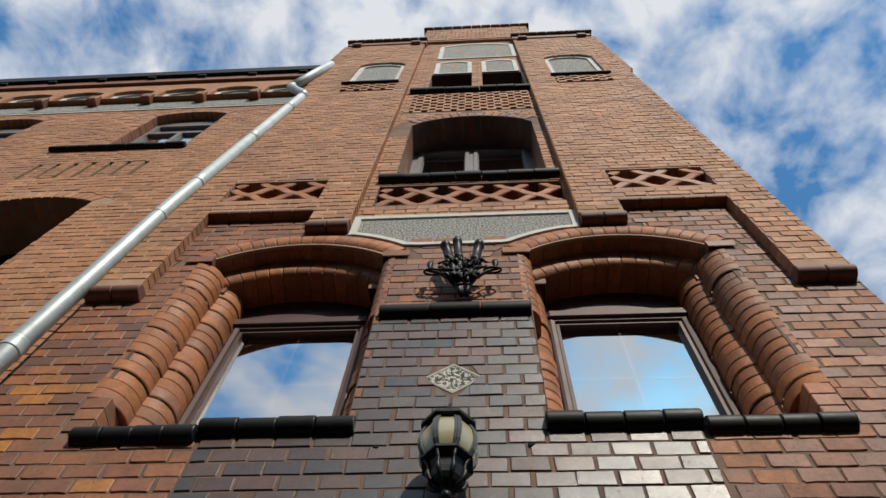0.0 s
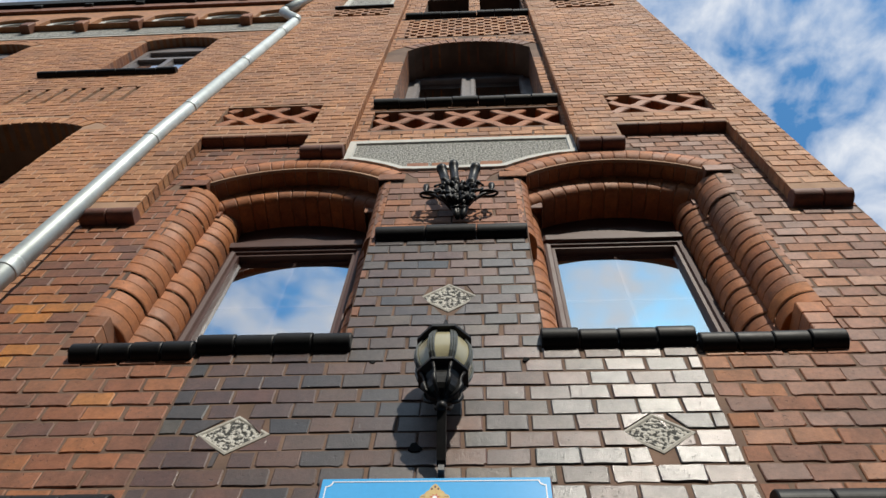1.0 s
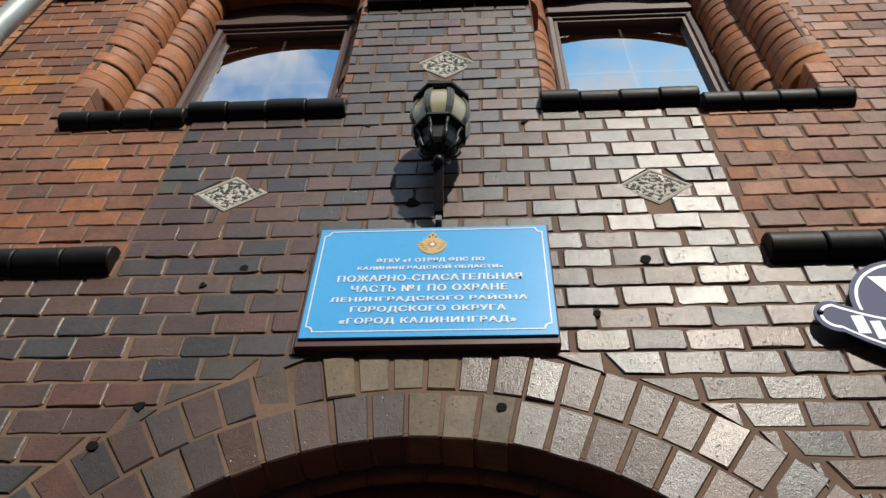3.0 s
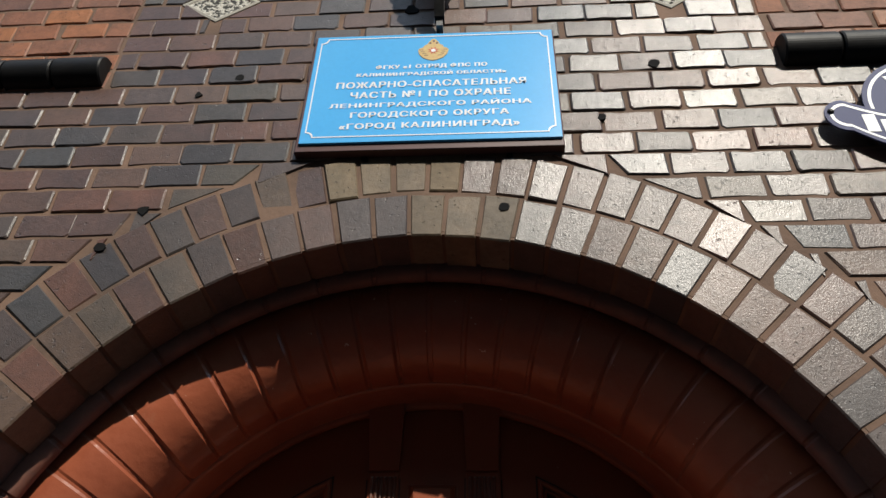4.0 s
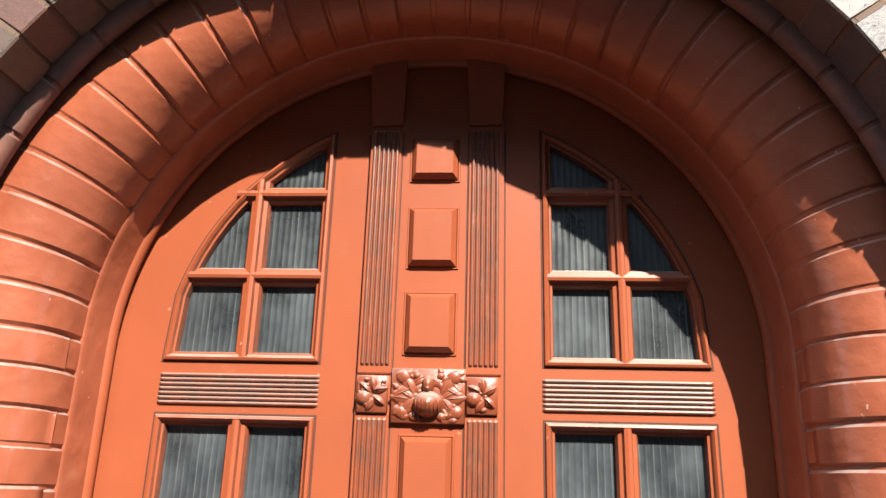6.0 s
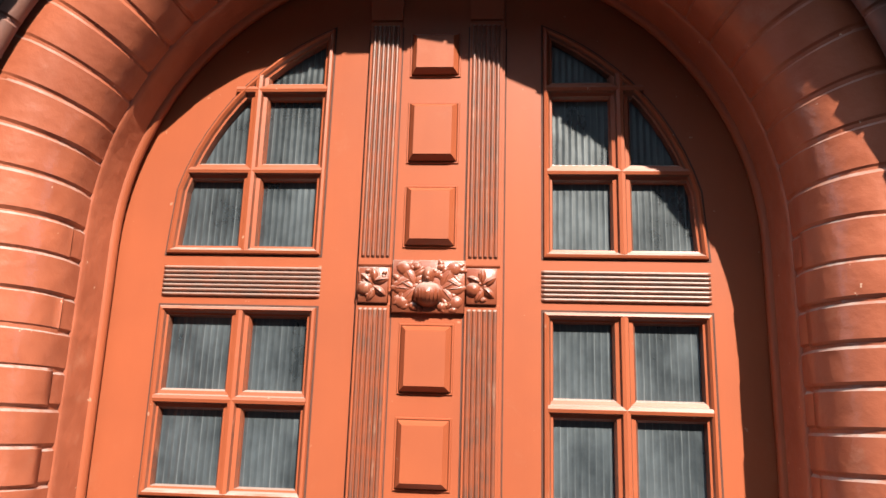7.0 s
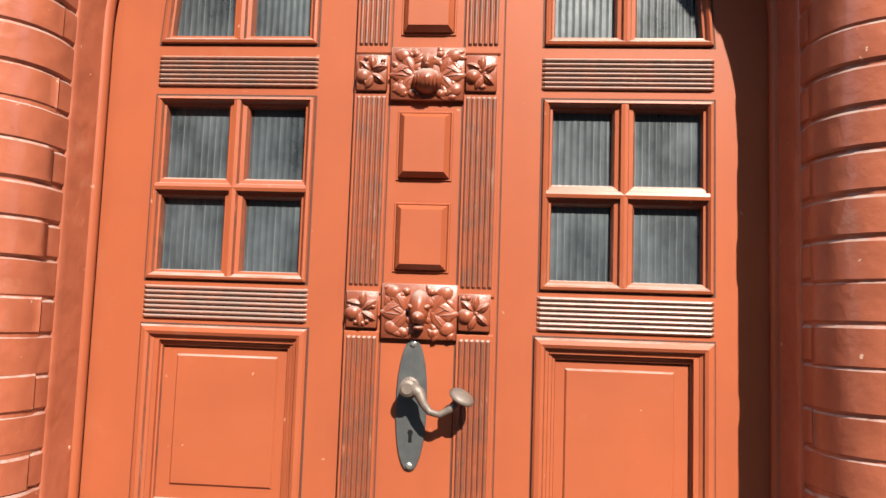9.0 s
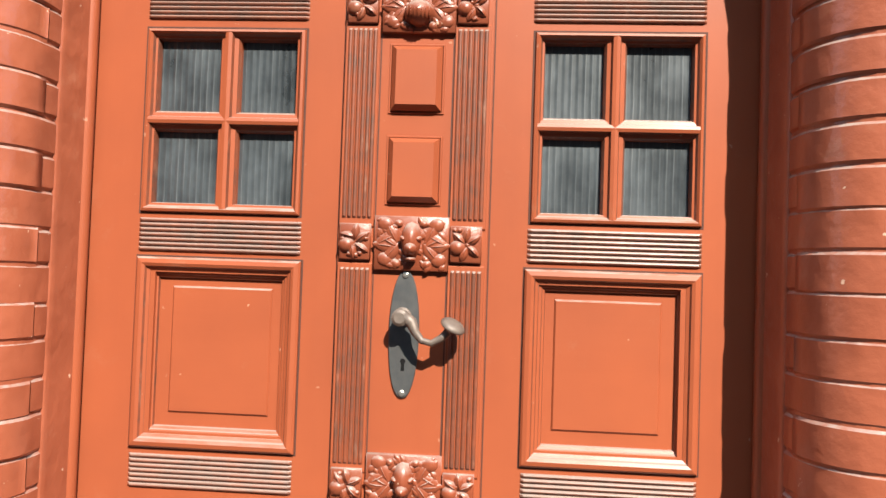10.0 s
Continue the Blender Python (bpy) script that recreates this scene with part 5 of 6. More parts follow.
    obj("frame_moulding", *moulding(flip(inset(glass_lp, -0.05)), [(0.0, YF + 0.002), (0.0, YF - 0.012), (0.012, YF - 0.016), (0.03, YF - 0.012), (0.036, YF + 0.0), (0.05, YF + 0.004), (0.052, YF + 0.03)]), M_FRAME, win)
    obj("transom", *box_piece(*sorted((side * (fx0 + 0.02), side * (fx1 - 0.02))), 5.085, 5.135, YF - 0.03, YF, 0.008), M_FRAME, win)
    gv = [(x, YF + 0.03, z) for x, z in flip(glass_lp)]
    g = obj("pane", gv, [(0, 1, 2, 3)], M_GLASS, win)
    g.visible_shadow = False
    bx_ = 0.765
    obj("glazing_bar", *box_piece(*sorted((side * (bx_ - 0.006), side * (bx_ + 0.006))), 3.95, 5.045, YF + 0.034, YF + 0.05, 0.002), M_FRAME, win)
    obj("glazing_bar", *box_piece(*sorted((side * 0.485, side * 1.045)), 4.62, 4.632, YF + 0.034, YF + 0.05, 0.002), M_FRAME, win)


arched_window(-1)
arched_window(1)

# ---- tower piers standing proud of the wall ----
PY = -0.06
PIER_TOP = 12.80


def pier(side):
    xs = (0.66, 0.90, 1.50, 1.74) if side > 0 else (0.59, 0.82, 1.44, 1.68)
    a, b, c, d = xs
    flip = (lambda lp: lp) if side > 0 else mirror
    lp = [(a, 5.71), (b, 5.71), (b, 5.91), (c, 5.91), (c, 4.945), (d, 4.945), (d, PIER_TOP), (a, PIER_TOP)]
    latt = rect(b + 0.015, c + 0.005, 6.10, 6.46)
    w0, w1 = (0.93, 1.49) if side > 0 else (0.72, 1.27)
    wc = (w0 + w1) / 2
    blind = arched(w0, w1, 9.85, wc, 10.93, 0.30)
    p = part("tower_pier", plate_bm(flip(lp), [flip(latt), flip(blind), flip(rect(w0, w1, 9.42, 9.80))], PY + 0.0035, 0.10), M_MORTAR_UP, None)
    tagged(p, "projecting red brick tower pier with pierced panel", "wall", kind="structure")
    batch = Batch()
    o = (lambda u, v: (u, v)) if side > 0 else (lambda u, v: (-v, -u))

    def spans(z):
        if z < 5.71:
            return [o(c, d)]
        if z < 5.91:
            return [o(a, b), o(c, d)]
        return [o(a, d)]

    bl = span_circle(side * wc, 10.93, 0.30, 11.04)
    holes = [span_rect(*o(b + 0.015, c + 0.005), 6.10, 6.46), span_rect(*o(w0, w1), 9.85, 11.04), bl]
    lay(spans, holes, 4.945, 9.42, PY, pieces_to(batch))
    lay(spans, holes, 9.82, PIER_TOP, PY, pieces_to(batch))
    # pierced courses under the blind window
    lay(lambda z: [o(a, w0), o(w1, d)], [], 9.42, 9.82, PY, pieces_to(batch))
    lay(lambda z: [o(w0, w1)], [], 9.42, 9.82, PY, pieces_to(batch, 0.06), wide=0.135, gap=0.052, joint=0.002)
    # back sheet coloured dark for the shade behind the pierced courses
    obj('recess', *box_piece(*o(w0 - 0.02, w1 + 0.02), 9.40, 9.82, 0.03, 0.05, 0.001), M_RECESS_SHADE, p)
    # return faces of the pier
    for xr in (side * a, side * d):
        k = 0
        z = 4.945 if xr == side * d else 5.71
        while z < PIER_TOP:
            y0, y1 = PY + 0.002, (0.0 if abs(xr) < 1 else 0.12)
            s = 0.004 * (1 if xr == side * d else -1) * side
            batch.put([(xr - s, y0, z + 0.005), (xr - s, y1, z + 0.005), (xr - s, y1, z + COURSE - 0.005), (xr - s, y0, z + COURSE - 0.005),
                       (xr + s, y0 + 0.003, z + 0.007), (xr + s, y1, z + 0.007), (xr + s, y1, z + COURSE - 0.007), (xr + s, y0 + 0.003, z + COURSE - 0.007)],
                      [(4, 5, 6, 7), (0, 1, 5, 4), (1, 2, 6, 5), (2, 3, 7, 6), (3, 0, 4, 7)])
            z += COURSE
    z = 9.95
    while z < PIER_TOP:
        out = 0.03 if z < 10.02 else 0.055
        batch.put(*box_piece(*o(d + 0.004, d + out), z + 0.005, z + COURSE - 0.005, PY + 0.004, 0.12, 0.003))
        z += COURSE
    z = 4.945
    while z < 5.88:
        xr = side * c
        batch.put([(xr - side * 0.003, PY + 0.002, z + 0.005), (xr - side * 0.003, 0.0, z + 0.005), (xr - side * 0.003, 0.0, z + COURSE - 0.005), (xr - side * 0.003, PY + 0.002, z + COURSE - 0.005)], [(0, 1, 2, 3)])
        z += COURSE
    st = batch.make("brickwork", M_TOWER, p)
    tagged(st, kind="stuff")
    # blind window: white rim, pebbledash field
    obj("blind_field", [(x, PY + 0.045, z) for x, z in flip(blind)], [tuple(range(len(blind)))], M_PEBBLE, p)
    obj("blind_rim", *moulding(flip(blind), [(0.0, PY + 0.045), (0.0, PY + 0.025), (0.05, PY + 0.027), (0.055, PY + 0.045)]), M_WHITE, p)
    obj("blind_sill", *box_piece(*o(w0 - 0.03, w1 + 0.03), 9.82, 9.852, PY - 0.03, PY, 0.004), M_BLACK, p)
    # pierced diagonal panel
    lattice(*o(b + 0.015, c + 0.005), 6.10, 6.46, PY + 0.01, 0.275, p)
    # rounded bottom courses
    for u, v, z0, z1 in ((c - 0.01, d + 0.01, 4.880, 4.955), (a, b + 0.01, 5.640, 5.718)):
        x0, x1 = o(u, v)
        for i in range(2):
            w = (x1 - x0) / 2
            obj("bullnose", *bullnose(x0 + i * w + 0.002, x0 + (i + 1) * w - 0.002, z0, z1, 0.012, 0.078), M_ROLLBRICK, p)
    x0, x1 = o(b, c)
    n = 5
    for i in range(n):
        w = (x1 - x0) / n
        obj("moulded_course", *bullnose(x0 + i * w + 0.002, x0 + (i + 1) * w - 0.002, 5.885, 5.925, 0.012, 0.072), M_RED_ONE, p)
    # cap
    top = Batch()
    top.put(*box_piece(*o(a - 0.02, d + 0.01), PIER_TOP, PIER_TOP + 0.20, PY - 0.015, 0.3, 0.004))
    top.make("coping_brick", M_RED, p)
    n = 9
    x0, x1 = o(a - 0.03, d + 0.04)
    for i in range(n):
        w = (x1 - x0) / n
        dz = random.uniform(-0.012, 0.02)
        obj("coping_tile", *box_piece(x0 + i * w + 0.003, x0 + (i + 1) * w - 0.003, PIER_TOP + 0.20, PIER_TOP + 0.27 + dz, PY - 0.06, 0.3, 0.008), M_ROLLBRICK, p)
    for xr in (a + 0.12, d - 0.14):
        x0, x1 = o(xr - 0.06, xr + 0.06)
        obj("corbel", *box_piece(x0, x1, PIER_TOP - 0.12, PIER_TOP, PY - 0.05, PY, 0.004), M_ROLLBRICK, p)
    return p


def lattice(x0, x1, z0, z1, y, period, parent, w=0.060, deep=0.075):
    """A pierced panel of two crossing wavy brick bars before a sheet coloured dark as recess shade."""
    h = z1 - z0
    obj("recess", *box_piece(x0 - 0.02, x1 + 0.02, z0 - 0.02, z1 + 0.02, y + 0.15, y + 0.17, 0.001), M_RECESS_SHADE, parent)
    cells = round((x1 - x0) / period)
    px_ = (x1 - x0) / cells
    for d in (1, -1):
        for i in range(-2, cells + 2):
            # each bar climbs nearly one and a half cells from foot to head
            xs = x0 + (i - 0.08) * px_
            steps = 18
            pts = []
            for j in range(steps + 1):
                t = j / steps
                # steep in the crossings, flat between: the cells become ogees
                u = -0.072 + t * 1.43
                u += 0.040 * math.sin(4 * math.pi * u)
                pts.append((xs + px_ * (u if d > 0 else 1.0 - u), z0 + h * t))
            run = [p for p in pts if x0 - 0.004 <= p[0] <= x1 + 0.004]
            if len(run) < 3:
                continue
            v = []
            for k, (qx, qz) in enumerate(run):
                q, r = run[min(k + 1, len(run) - 1)], run[max(k - 1, 0)]
                dv = Vector((q[0] - r[0], q[1] - r[1])).normalized()
                nx, nz = -dv.y * w / 2, dv.x * w / 2
                e = 0.002 if d > 0 else 0.0
                for ox, yy in ((1, y + deep), (1, y + e + 0.006), (0.8, y + e), (-0.8, y + e), (-1, y + e + 0.006), (-1, y + deep)):
                    v.append((qx + nx * ox, yy, min(z1, max(z0, qz + nz * ox))))
            m = len(run)
            f = [(k * 6 + j, k * 6 + j + 1, (k + 1) * 6 + j + 1, (k + 1) * 6 + j) for k in range(m - 1) for j in range(5)]
            obj("lattice_bar", v, f, M_ROLL, parent)


pier(-1)
pier(1)

# near-black sheets in the openings over the top sill, painted as shaded depth
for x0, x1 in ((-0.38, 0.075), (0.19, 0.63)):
    tagged(obj("void_sheet", *box_piece(x0 - 0.02, x1 + 0.02, 9.50, 10.55, 0.22, 0.24, 0.001), M_DEPTH_BLACK), "near-black sheet standing in for depth under the top panels", "opening", kind="structure")

# ---- middle bay of the tower ----
bay = Batch()
BX0, BX1 = -0.59, 0.66
up_c = span_circle(0.072, 7.75, 0.74, 7.75)
bay_holes = [span_rect(-0.43, 0.575, 6.62, 8.12), up_c, span_rect(-0.515, 0.635, 6.10, 6.46), span_rect(-0.38, 0.075, 9.56, 10.50), span_rect(0.19, 0.63, 9.56, 10.50)]
lay(lambda z: [(BX0, BX1)], bay_holes, 5.86, 8.60, 0.0, pieces_to(bay))
lay(lambda z: [(BX0, -0.50), (0.64, BX1)], [], 8.60, 9.42, 0.0, pieces_to(bay))
lay(lambda z: [(-0.50, 0.64)], [up_c], 8.60, 9.42, 0.0, pieces_to(bay, 0.07), wide=0.135, gap=0.052, joint=0.002)
# sheet behind the bay's pierced courses, shade painted in its colour
obj('recess', *box_piece(-0.52, 0.66, 8.58, 9.42, 0.10, 0.12, 0.001), M_RECESS_SHADE, wall_base)
lay(lambda z: [(BX0, BX1)], bay_holes, 9.42, 13.1, 0.0, pieces_to(bay))
lay(lambda z: [(-0.65, 0.94)], [], 13.1, 14.45, -0.05, pieces_to(bay))
tagged(bay.make("brickwork", M_TOWER, wall_base), kind="stuff")
lattice(-0.515, 0.635, 6.10, 6.46, 0.012, 0.268, wall_base)
head = part("tower_head", plate_bm(rect(-0.65, 0.94, 13.1, 14.45), [], -0.04, 0.4), M_MORTAR_UP, None)
tagged(head, "stepped brick top of the tower", "wall", kind="structure")
n = 11
for i in range(n):
    w = (0.99 + 0.70) / n
    obj("coping_tile", *box_piece(-0.70 + i * w + 0.003, -0.70 + (i + 1) * w - 0.003, 14.45, 14.53 + random.uniform(-0.012, 0.02), -0.09, 0.3, 0.008), M_ROLLBRICK, head)
# voussoirs over the upper window
a0 = math.acos(0.51 / 0.70)
for i in range(15):
    s0 = a0 + (math.pi - 2 * a0) * i / 15
    s1 = a0 + (math.pi - 2 * a0) * (i + 1) / 15
    poly = [(0.072 + r * math.cos(s), 7.75 + r * math.sin(s)) for r, s in ((0.62, s0 + 0.006), (0.735, s0 + 0.006), (0.735, s1 - 0.006), (0.62, s1 - 0.006))]
    obj("voussoir", *slab(poly, -0.004, 0.20, 0.003), M_RED_ONE, wall_base)
# brick reveals of the upper window
for xr, sg in ((-0.43, 1), (0.575, -1)):
    rv = Batch()
    z = 6.72
    k = 0
    while z < 8.14:
        for y0, y1 in (((0.0, 0.11), (0.12, 0.23)) if k % 2 else ((0.0, 0.05), (0.06, 0.17), (0.18, 0.24))):
            rv.put([(xr + sg * 0.004, y0, z + 0.005), (xr + sg * 0.004, y1, z + 0.005), (xr + sg * 0.004, y1, z + COURSE - 0.005), (xr + sg * 0.004, y0, z + COURSE - 0.005)], [(0, 1, 2, 3)])
        z += COURSE
        k += 1
    tagged(rv.make("reveal_brickwork", M_RED, wall_base), kind="stuff")
window3 = empty("window_3", (0, 0, 0), "upper casement window with grey frame under a segmental arch", "window", kind="structure")
UY = 0.265
part("window_frame", plate_bm(arched(-0.44, 0.585, 6.70, 0.072, 7.75, 0.63), [rect(-0.37, 0.035, 6.78, 8.16), rect(0.095, 0.52, 6.78, 8.16)], UY, UY + 0.07), M_UPFRAME, window3)
for x0, x1 in ((-0.37, 0.035), (0.095, 0.52)):
    obj("sash", *moulding(rect(x0 - 0.01, x1 + 0.01, 6.77, 8.17), [(0.0, UY), (0.0, UY - 0.012), (0.03, UY - 0.012), (0.04, UY + 0.0), (0.042, UY + 0.03)]), M_UPFRAME, window3)
    g = obj("pane", [(x0, UY + 0.03, 6.78), (x1, UY + 0.03, 6.78), (x1, UY + 0.03, 8.16), (x0, UY + 0.03, 8.16)], [(0, 1, 2, 3)], M_GLASS, window3)
    g.visible_shadow = False
sill("window_sill", -0.53, 0.645, 6.515, 6.60, 0.012, 0.065, 7, "black glazed tile sill of the upper window")
sill("window_sill", -0.55, 0.68, 9.455, 9.55, 0.012, 0.065, 7, "black glazed tile sill of the top window")


def white_panel(loop, label, y=0.0, rim=0.05):
    ob = tagged(obj("plaster_panel", [(x, y + 0.002, z) for x, z in loop], [tuple(range(len(loop)))], M_PEBBLE), label, "panel", kind="structure")
    obj("rim", *moulding(loop, [(0.0, y + 0.012), (0.0, y - 0.010), (rim, y - 0.008), (rim + 0.006, y + 0.004)]), M_WHITE, ob)
    return ob


# panel between the two arches
pl = [(BX0 + 0.005, 5.88), (BX0 + 0.005, 5.60)]
pl += [(-WIN_C + (WIN_RO + 0.012) * math.cos(a), WIN_Z + (WIN_RO + 0.012) * math.sin(a)) for a in [radians(72 - 24 * i / 6) for i in range(7)] if -WIN_C + (WIN_RO + 0.012) * math.cos(a) > BX0 + 0.02]
pl += [(-0.20, 5.435), (0.235, 5.435)]
pl += [(WIN_C - (WIN_RO + 0.012) * math.cos(a), WIN_Z + (WIN_RO + 0.012) * math.sin(a)) for a in [radians(48 + 24 * i / 6) for i in range(7)] if WIN_C - (WIN_RO + 0.012) * math.cos(a) < BX1 - 0.02]
pl += [(BX1 - 0.005, 5.62), (BX1 - 0.005, 5.88)]
white_panel(pl, "grey pebbledash panel with white rim between the arches", -0.002, 0.035)
for x0, x1 in ((-0.36, 0.075), (0.19, 0.61)):
    white_panel(arched(x0, x1, 10.52, (x0 + x1) / 2, 11.12, 0.26), "small arched pebbledash panel with white rim", -0.004)
white_panel(arched(-0.36, 0.64, 11.60, 0.14, 12.17, 0.72), "wide arched pebbledash panel with white rim", -0.004)

# ---- wing of the building beside the tower ----
WY = 0.10
wing_out = [(-9.0, 0.0), (-1.60, 0.0), (-1.60, 11.2), (-9.0, 11.2)]
W_WINS = []
for cx in (-2.78, -4.70, -6.62):
    W_WINS.append((arched(cx - 0.365, cx + 0.365, 8.15, cx, 8.95, 0.56), cx))
W_LOW = [arched(cx - 0.60, cx + 0.24, 3.9, cx - 0.18, 6.05, 0.75) for cx in (-2.78, -4.9)]
W_SLOT = [rect(-3.46 + 0.148 * i, -3.415 + 0.148 * i, 7.28, 7.68) for i in range(7)]
wing = part("wall_wing", plate_bm(wing_out, [w for w, _ in W_WINS] + W_LOW + W_SLOT, WY + 0.0035, WY + 0.40), M_MORTAR_UP, None)
tagged(wing, "red brick wing wall with segmental windows and arcaded frieze", "wall", kind="structure")
# box behind the wing's windows, coloured near-black in place of unlit rooms
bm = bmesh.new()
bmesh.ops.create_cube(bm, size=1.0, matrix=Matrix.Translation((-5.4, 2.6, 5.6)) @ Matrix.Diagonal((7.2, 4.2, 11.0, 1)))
tagged(part("wall_back", bm, M_DEPTH_BLACK, None), "near-black box standing in for unlit rooms behind the wing", "wall", kind="structure")
wb = Batch()
wh = []
for _, cx in W_WINS:
    wh += [span_rect(cx - 0.365, cx + 0.365, 8.15, 9.36), span_circle(cx, 8.95, 0.66, 9.36)]
for cx in (-2.78, -4.9):
    wh += [span_rect(cx - 0.60, cx + 0.24, 3.9, 6.66), span_circle(cx - 0.18, 6.05, 0.86, 6.66)]
wh += [span_rect(x[0][0], x[1][0], 7.28, 7.68) for x in W_SLOT]
lay(lambda z: [(-7.2, X_L)], wh, 3.2, 9.75, WY, pieces_to(wb))
for cx, zc, r0, r1, half in [(c, 8.95, 0.56, 0.655, 0.365) for _, c in W_WINS] + [(c - 0.18, 6.05, 0.75, 0.855, 0.42) for c in (-2.78, -4.9)]:
    s_ = math.acos(half / r0)
    for i in range(12):
        s0, s1 = s_ + (math.pi - 2 * s_) * i / 12, s_ + (math.pi - 2 * s_) * (i + 1) / 12
        wb.put(*slab([(cx + r * math.cos(s), zc + r * math.sin(s)) for r, s in ((r0, s0 + 0.007), (r1, s0 + 0.007), (r1, s1 - 0.007), (r0, s1 - 0.007))], WY - 0.003, WY + 0.20))
tagged(wb.make("brickwork", M_TOWER, wing), kind="stuff")
for lp, cx in W_WINS:
    w = empty("window_4", (0, 0, 0), "wing casement window with grey frame", "window", kind="structure")
    part("window_frame", plate_bm(inset(lp, -0.01), [rect(cx - 0.325, cx - 0.025, 8.18, 8.99), rect(cx + 0.025, cx + 0.325, 8.18, 8.99), rect(cx - 0.31, cx + 0.31, 9.05, 9.28)], WY + 0.09, WY + 0.15), M_UPFRAME, w)
    for x0, x1, z0, z1 in ((cx - 0.325, cx - 0.025, 8.18, 8.99), (cx + 0.025, cx + 0.325, 8.18, 8.99), (cx - 0.31, cx + 0.31, 9.05, 9.28)):
        g = obj("pane", [(x0, WY + 0.12, z0), (x1, WY + 0.12, z0), (x1, WY + 0.12, z1), (x0, WY + 0.12, z1)], [(0, 1, 2, 3)], M_GLASS, w)
        g.visible_shadow = False
    sill("window_sill", cx - 0.80, cx + 0.40, 8.05, 8.11, WY + 0.012, 0.06, 7, "black glazed sill of a wing window")
    for xr, sg in ((cx - 0.365, 1), (cx + 0.365, -1)):
        rb = Batch()
        z = 8.15
        while z < 9.36:
            rb.put([(xr + sg * 0.004, WY, z + 0.005), (xr + sg * 0.004, WY + 0.09, z + 0.005), (xr + sg * 0.004, WY + 0.09, z + COURSE - 0.005), (xr + sg * 0.004, WY, z + COURSE - 0.005)], [(0, 1, 2, 3)])
            z += COURSE
        tagged(rb.make("reveal_brickwork", M_RED, w), kind="stuff")
# frieze: pale band, round-headed corbel table, eave
frieze = empty("frieze", (0, 0, 0), "corbelled brick arcade with pale render under the eave", "cornice", kind="structure")
obj("render_band", *box_piece(-7.2, X_L, 9.695, 10.95, WY - 0.01, WY + 0.02, 0.003), M_WHITE, frieze)
obj("render_field", *box_piece(-7.2, X_L, 9.735, 10.92, WY - 0.014, WY, 0.003), M_PEBBLE, frieze)
pitch = 0.60
for i in range(9):
    cx = -1.99 - i * pitch
    lp = rect(cx - pitch / 2, cx + pitch / 2, 10.06, 10.80)
    hole = arched(cx - 0.24, cx + 0.24, 10.065, cx, 10.19, 0.31, 10)
    part("corbel_arch", plate_bm(lp, [hole], WY - 0.075, WY + 0.0), M_TOWER, frieze)
    obj("arch_rim", *moulding(hole, [(0.0, WY - 0.040), (0.04, WY - 0.034), (0.045, WY - 0.012)]), M_WHITE, frieze)
    obj("corbel", *box_piece(cx + 0.25, cx + 0.35, 9.94, 10.10, WY - 0.11, WY, 0.01), M_RED_ONE, frieze)
obj("upper_course", *box_piece(-7.2, X_L, 10.80, 11.00, WY - 0.115, WY + 0.02, 0.004), M_RED, frieze)
eave = tagged(obj("eave", *box_piece(-9.0, -1.72, 11.00, 11.24, WY - 0.16, WY + 0.5, 0.01), M_SHEET), "dark sheet-metal eave and gutter along the wing", "eave", kind="structure")
for i in range(9):
    x = -1.95 - i * 0.62
    obj("rafter_end", *box_piece(x - 0.05, x + 0.05, 10.94, 11.02, WY - 0.15, WY, 0.004), M_SHEET, eave)

# ---- zinc rainwater pipe ----
pipe = empty("rainwater_pipe", (-1.68, -0.075, 0), "zinc rainwater pipe with joint collars on the wall", "pipe")
rp = 0.044
obj("downpipe", *tube([(-0.02, 0, 0.2), (-0.02, 0, 6.0), (0.10, 0, 9.20)], [rp] * 3, 20), M_ZINC, pipe, smooth=True)
obj("swan_neck", *tube([(0.10, 0, 9.16), (0.10, -0.01, 9.26), (0.0, -0.02, 9.40), (-0.09, -0.03, 9.54), (-0.08, -0.03, 9.68)], [rp] * 5, 20), M_ZINC, pipe, smooth=True)
obj("upper_pipe", *tube([(-0.085, -0.03, 9.62), (0.0, -0.02, 10.5), (0.05, 0.0, 11.12)], [rp * 1.1] * 3, 20), M_ZINC, pipe, smooth=True)
for z in (4.35, 5.85, 6.45, 7.6, 8.7):
    obj("collar", *lathe([(rp + 0.001, -0.035), (rp + 0.004, -0.03), (rp + 0.002, -0.02), (rp + 0.002, 0.03), (rp + 0.004, 0.035), (rp + 0.001, 0.04)], 20, cx=-0.02 + 0.0375 * max(0, z - 6), cz=z), M_ZINC, pipe, smooth=True)

# ---- brickwork of the lower wall: nearest pieces single, the rest joined ----
door_span = lambda z: (-R_IN - 0.004, R_IN + 0.004) if z < ARC_Z else None
ring_span = span_circle(0, ARC_Z, R_OUT + 0.002, ARC_Z)
win_spans = []
for sd in (1, -1):
    win_spans.append(span_rect(*sorted((sd * (WIN_A - 0.002), sd * (WIN_B + 0.030))), WIN_SILL - 0.038, 5.30))
    win_spans.append(span_circle(sd * WIN_C, WIN_Z, WIN_RO, 5.30))
panel_span = lambda z: (BX0, BX1) if z > 5.60 else None
low_holes = [door_span, ring_span, panel_span, *win_spans]
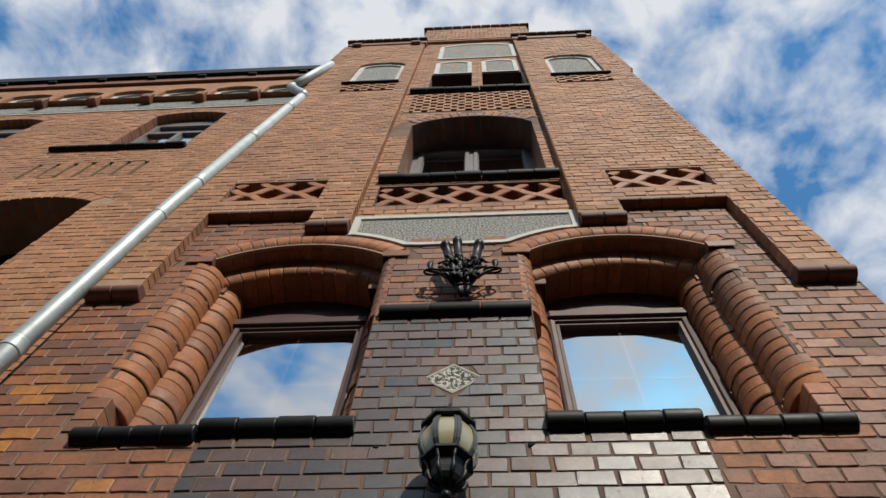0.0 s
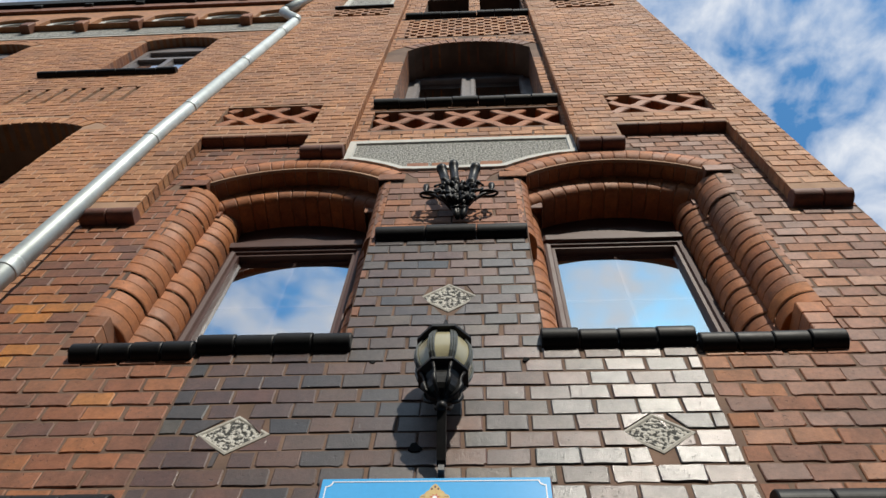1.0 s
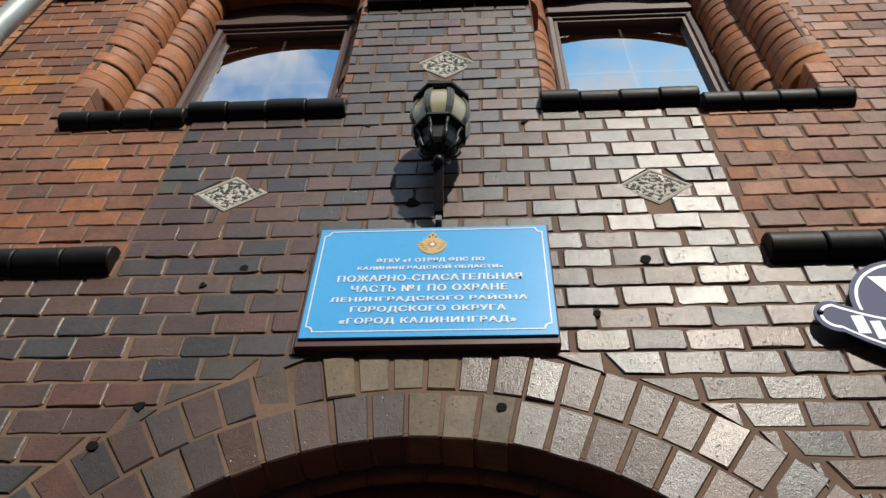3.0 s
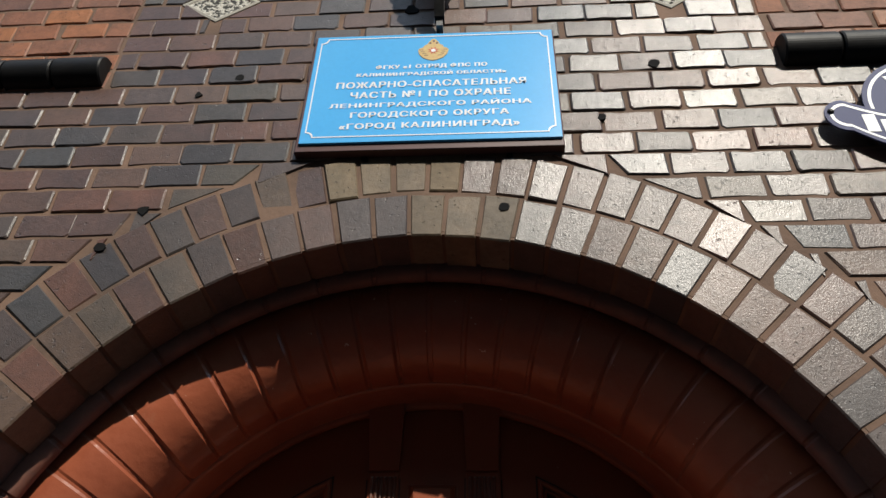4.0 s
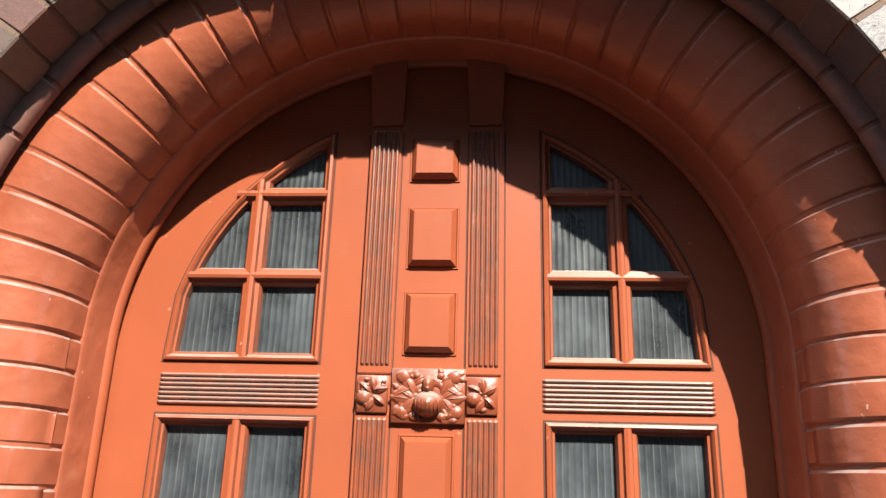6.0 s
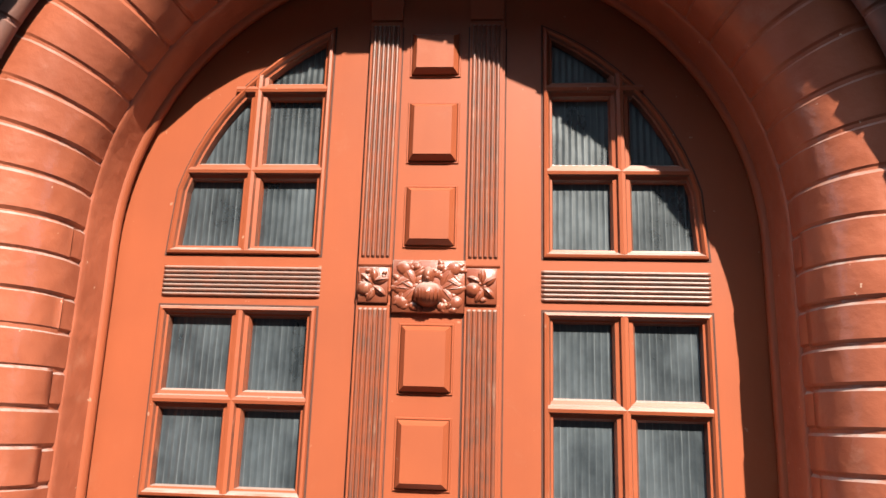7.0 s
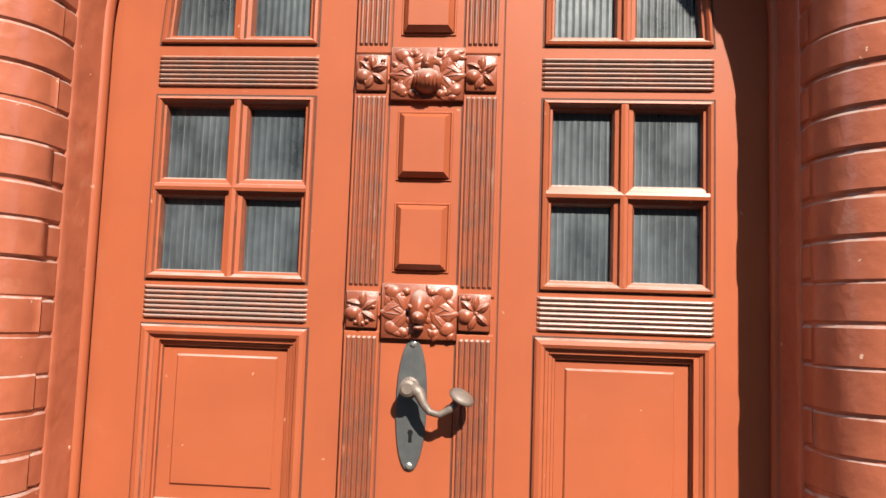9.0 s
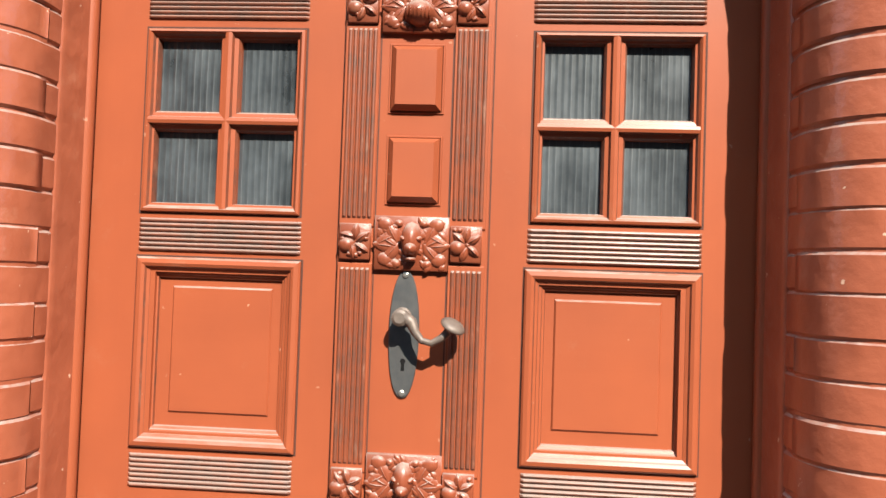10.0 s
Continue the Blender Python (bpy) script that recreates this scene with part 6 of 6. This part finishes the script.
for cx, cz, w, h in ((0.012, 4.187, 0.232, 0.20), (-0.582, 3.470, 0.222, 0.165), (0.600, 3.456, 0.214, 0.165)):
    low_holes.append((lambda cx, cz, w, h: lambda z: (cx - w / 2 * (1 - abs(z - cz) / (h / 2)), cx + w / 2 * (1 - abs(z - cz) / (h / 2))) if abs(z - cz) < h / 2 else None)(cx, cz, w, h))
dark_batch, red_batch = Batch(), Batch()
counts = {"dark": 0, "red": 0}
ORANGE_SPOTS = ((-1.530, 4.166), (-1.403, 4.172), (-1.468, 4.102), (-1.416, 3.889), (-1.448, 3.830))


def take_low(poly, y, whole):
    cx, cz = sum(p[0] for p in poly) / 4, sum(p[1] for p in poly) / 4
    dark = cz < 3.16 or (abs(cx) < 0.805 and cz < 3.87) or (-0.32 < cx < 0.33 and cz < 4.69)
    if dark:
        near = 2.0 < cz < 3.42 and abs(cx) < 1.1
        if near and counts["dark"] < 298:
            counts["dark"] += 1
            single_brick(poly, y, whole, M_DARK_ONE, base_bricks)
            return
        dark_batch.put(*slab(poly, y, y + 0.014))
    else:
        if any(abs(cx - ox) < 0.066 and abs(cz - oz) < 0.034 for ox, oz in ORANGE_SPOTS):
            single_brick(poly, y, whole, M_ORANGE, red_bricks)
            return
        if 3.2 < cz < 4.4 and counts["red"] < 288:
            counts["red"] += 1
            single_brick(poly, y, whole, M_RED_ONE, red_bricks)
            return
        red_batch.put(*slab(poly, y, y + 0.014))


base_bricks = empty("brick_facing", (0, 0, 0), "dark glazed header bricks round the entrance", "brickwork", kind="structure")
red_bricks = empty("brick_facing", (0, 0, 0), "red header bricks beside the arched windows", "brickwork", kind="structure")
lay(lambda z: [(X_L, -0.808), (-0.800, 0.800), (0.808, X_R)] if 3.16 < z < 3.88 else [(X_L, X_R)], low_holes, 1.2, 6.15, 0.0, take_low)
tagged(dark_batch.make("brickwork", M_DARK, base_bricks), kind="stuff")
tagged(red_batch.make("brickwork", M_RED, red_bricks), kind="stuff")

# drilled or knocked holes and two hooks as discs, hole shade in their colour
for hx_, hz_, hr in ((-0.561, 3.098, 0.009), (-0.600, 2.737, 0.013), (0.384, 2.981, 0.010), (-0.140, 2.869, 0.009), (0.160, 2.724, 0.010), (0.527, 3.159, 0.014), (-0.470, 3.155, 0.010), (-0.665, 2.640, 0.012), (0.175, 2.869, 0.007), (-0.22, 3.80, 0.010), (0.265, 3.80, 0.012), (-0.062, 3.405, 0.017)):
    ring = []
    for i in range(9):
        a = 2 * math.pi * i / 9
        rr = hr * random.uniform(0.7, 1.25)
        ring.append((hx_ + rr * math.cos(a), hz_ + rr * math.sin(a)))
    obj("knocked_hole", *slab(ring, -0.0034, 0.004, 0.0002), M_DEPTH_BLACK, base_bricks)

# ---- unseen wall added behind the camera to block low sky and ground sun ----
far = obj("wall_sky_block", *box_piece(-60, 60, 0.0, 16.9, -18.4, -18.0, 0.01), M_SKY_BLOCK)
tagged(far, "unseen added wall that blocks low sky and ground sun", "wall", kind="structure")
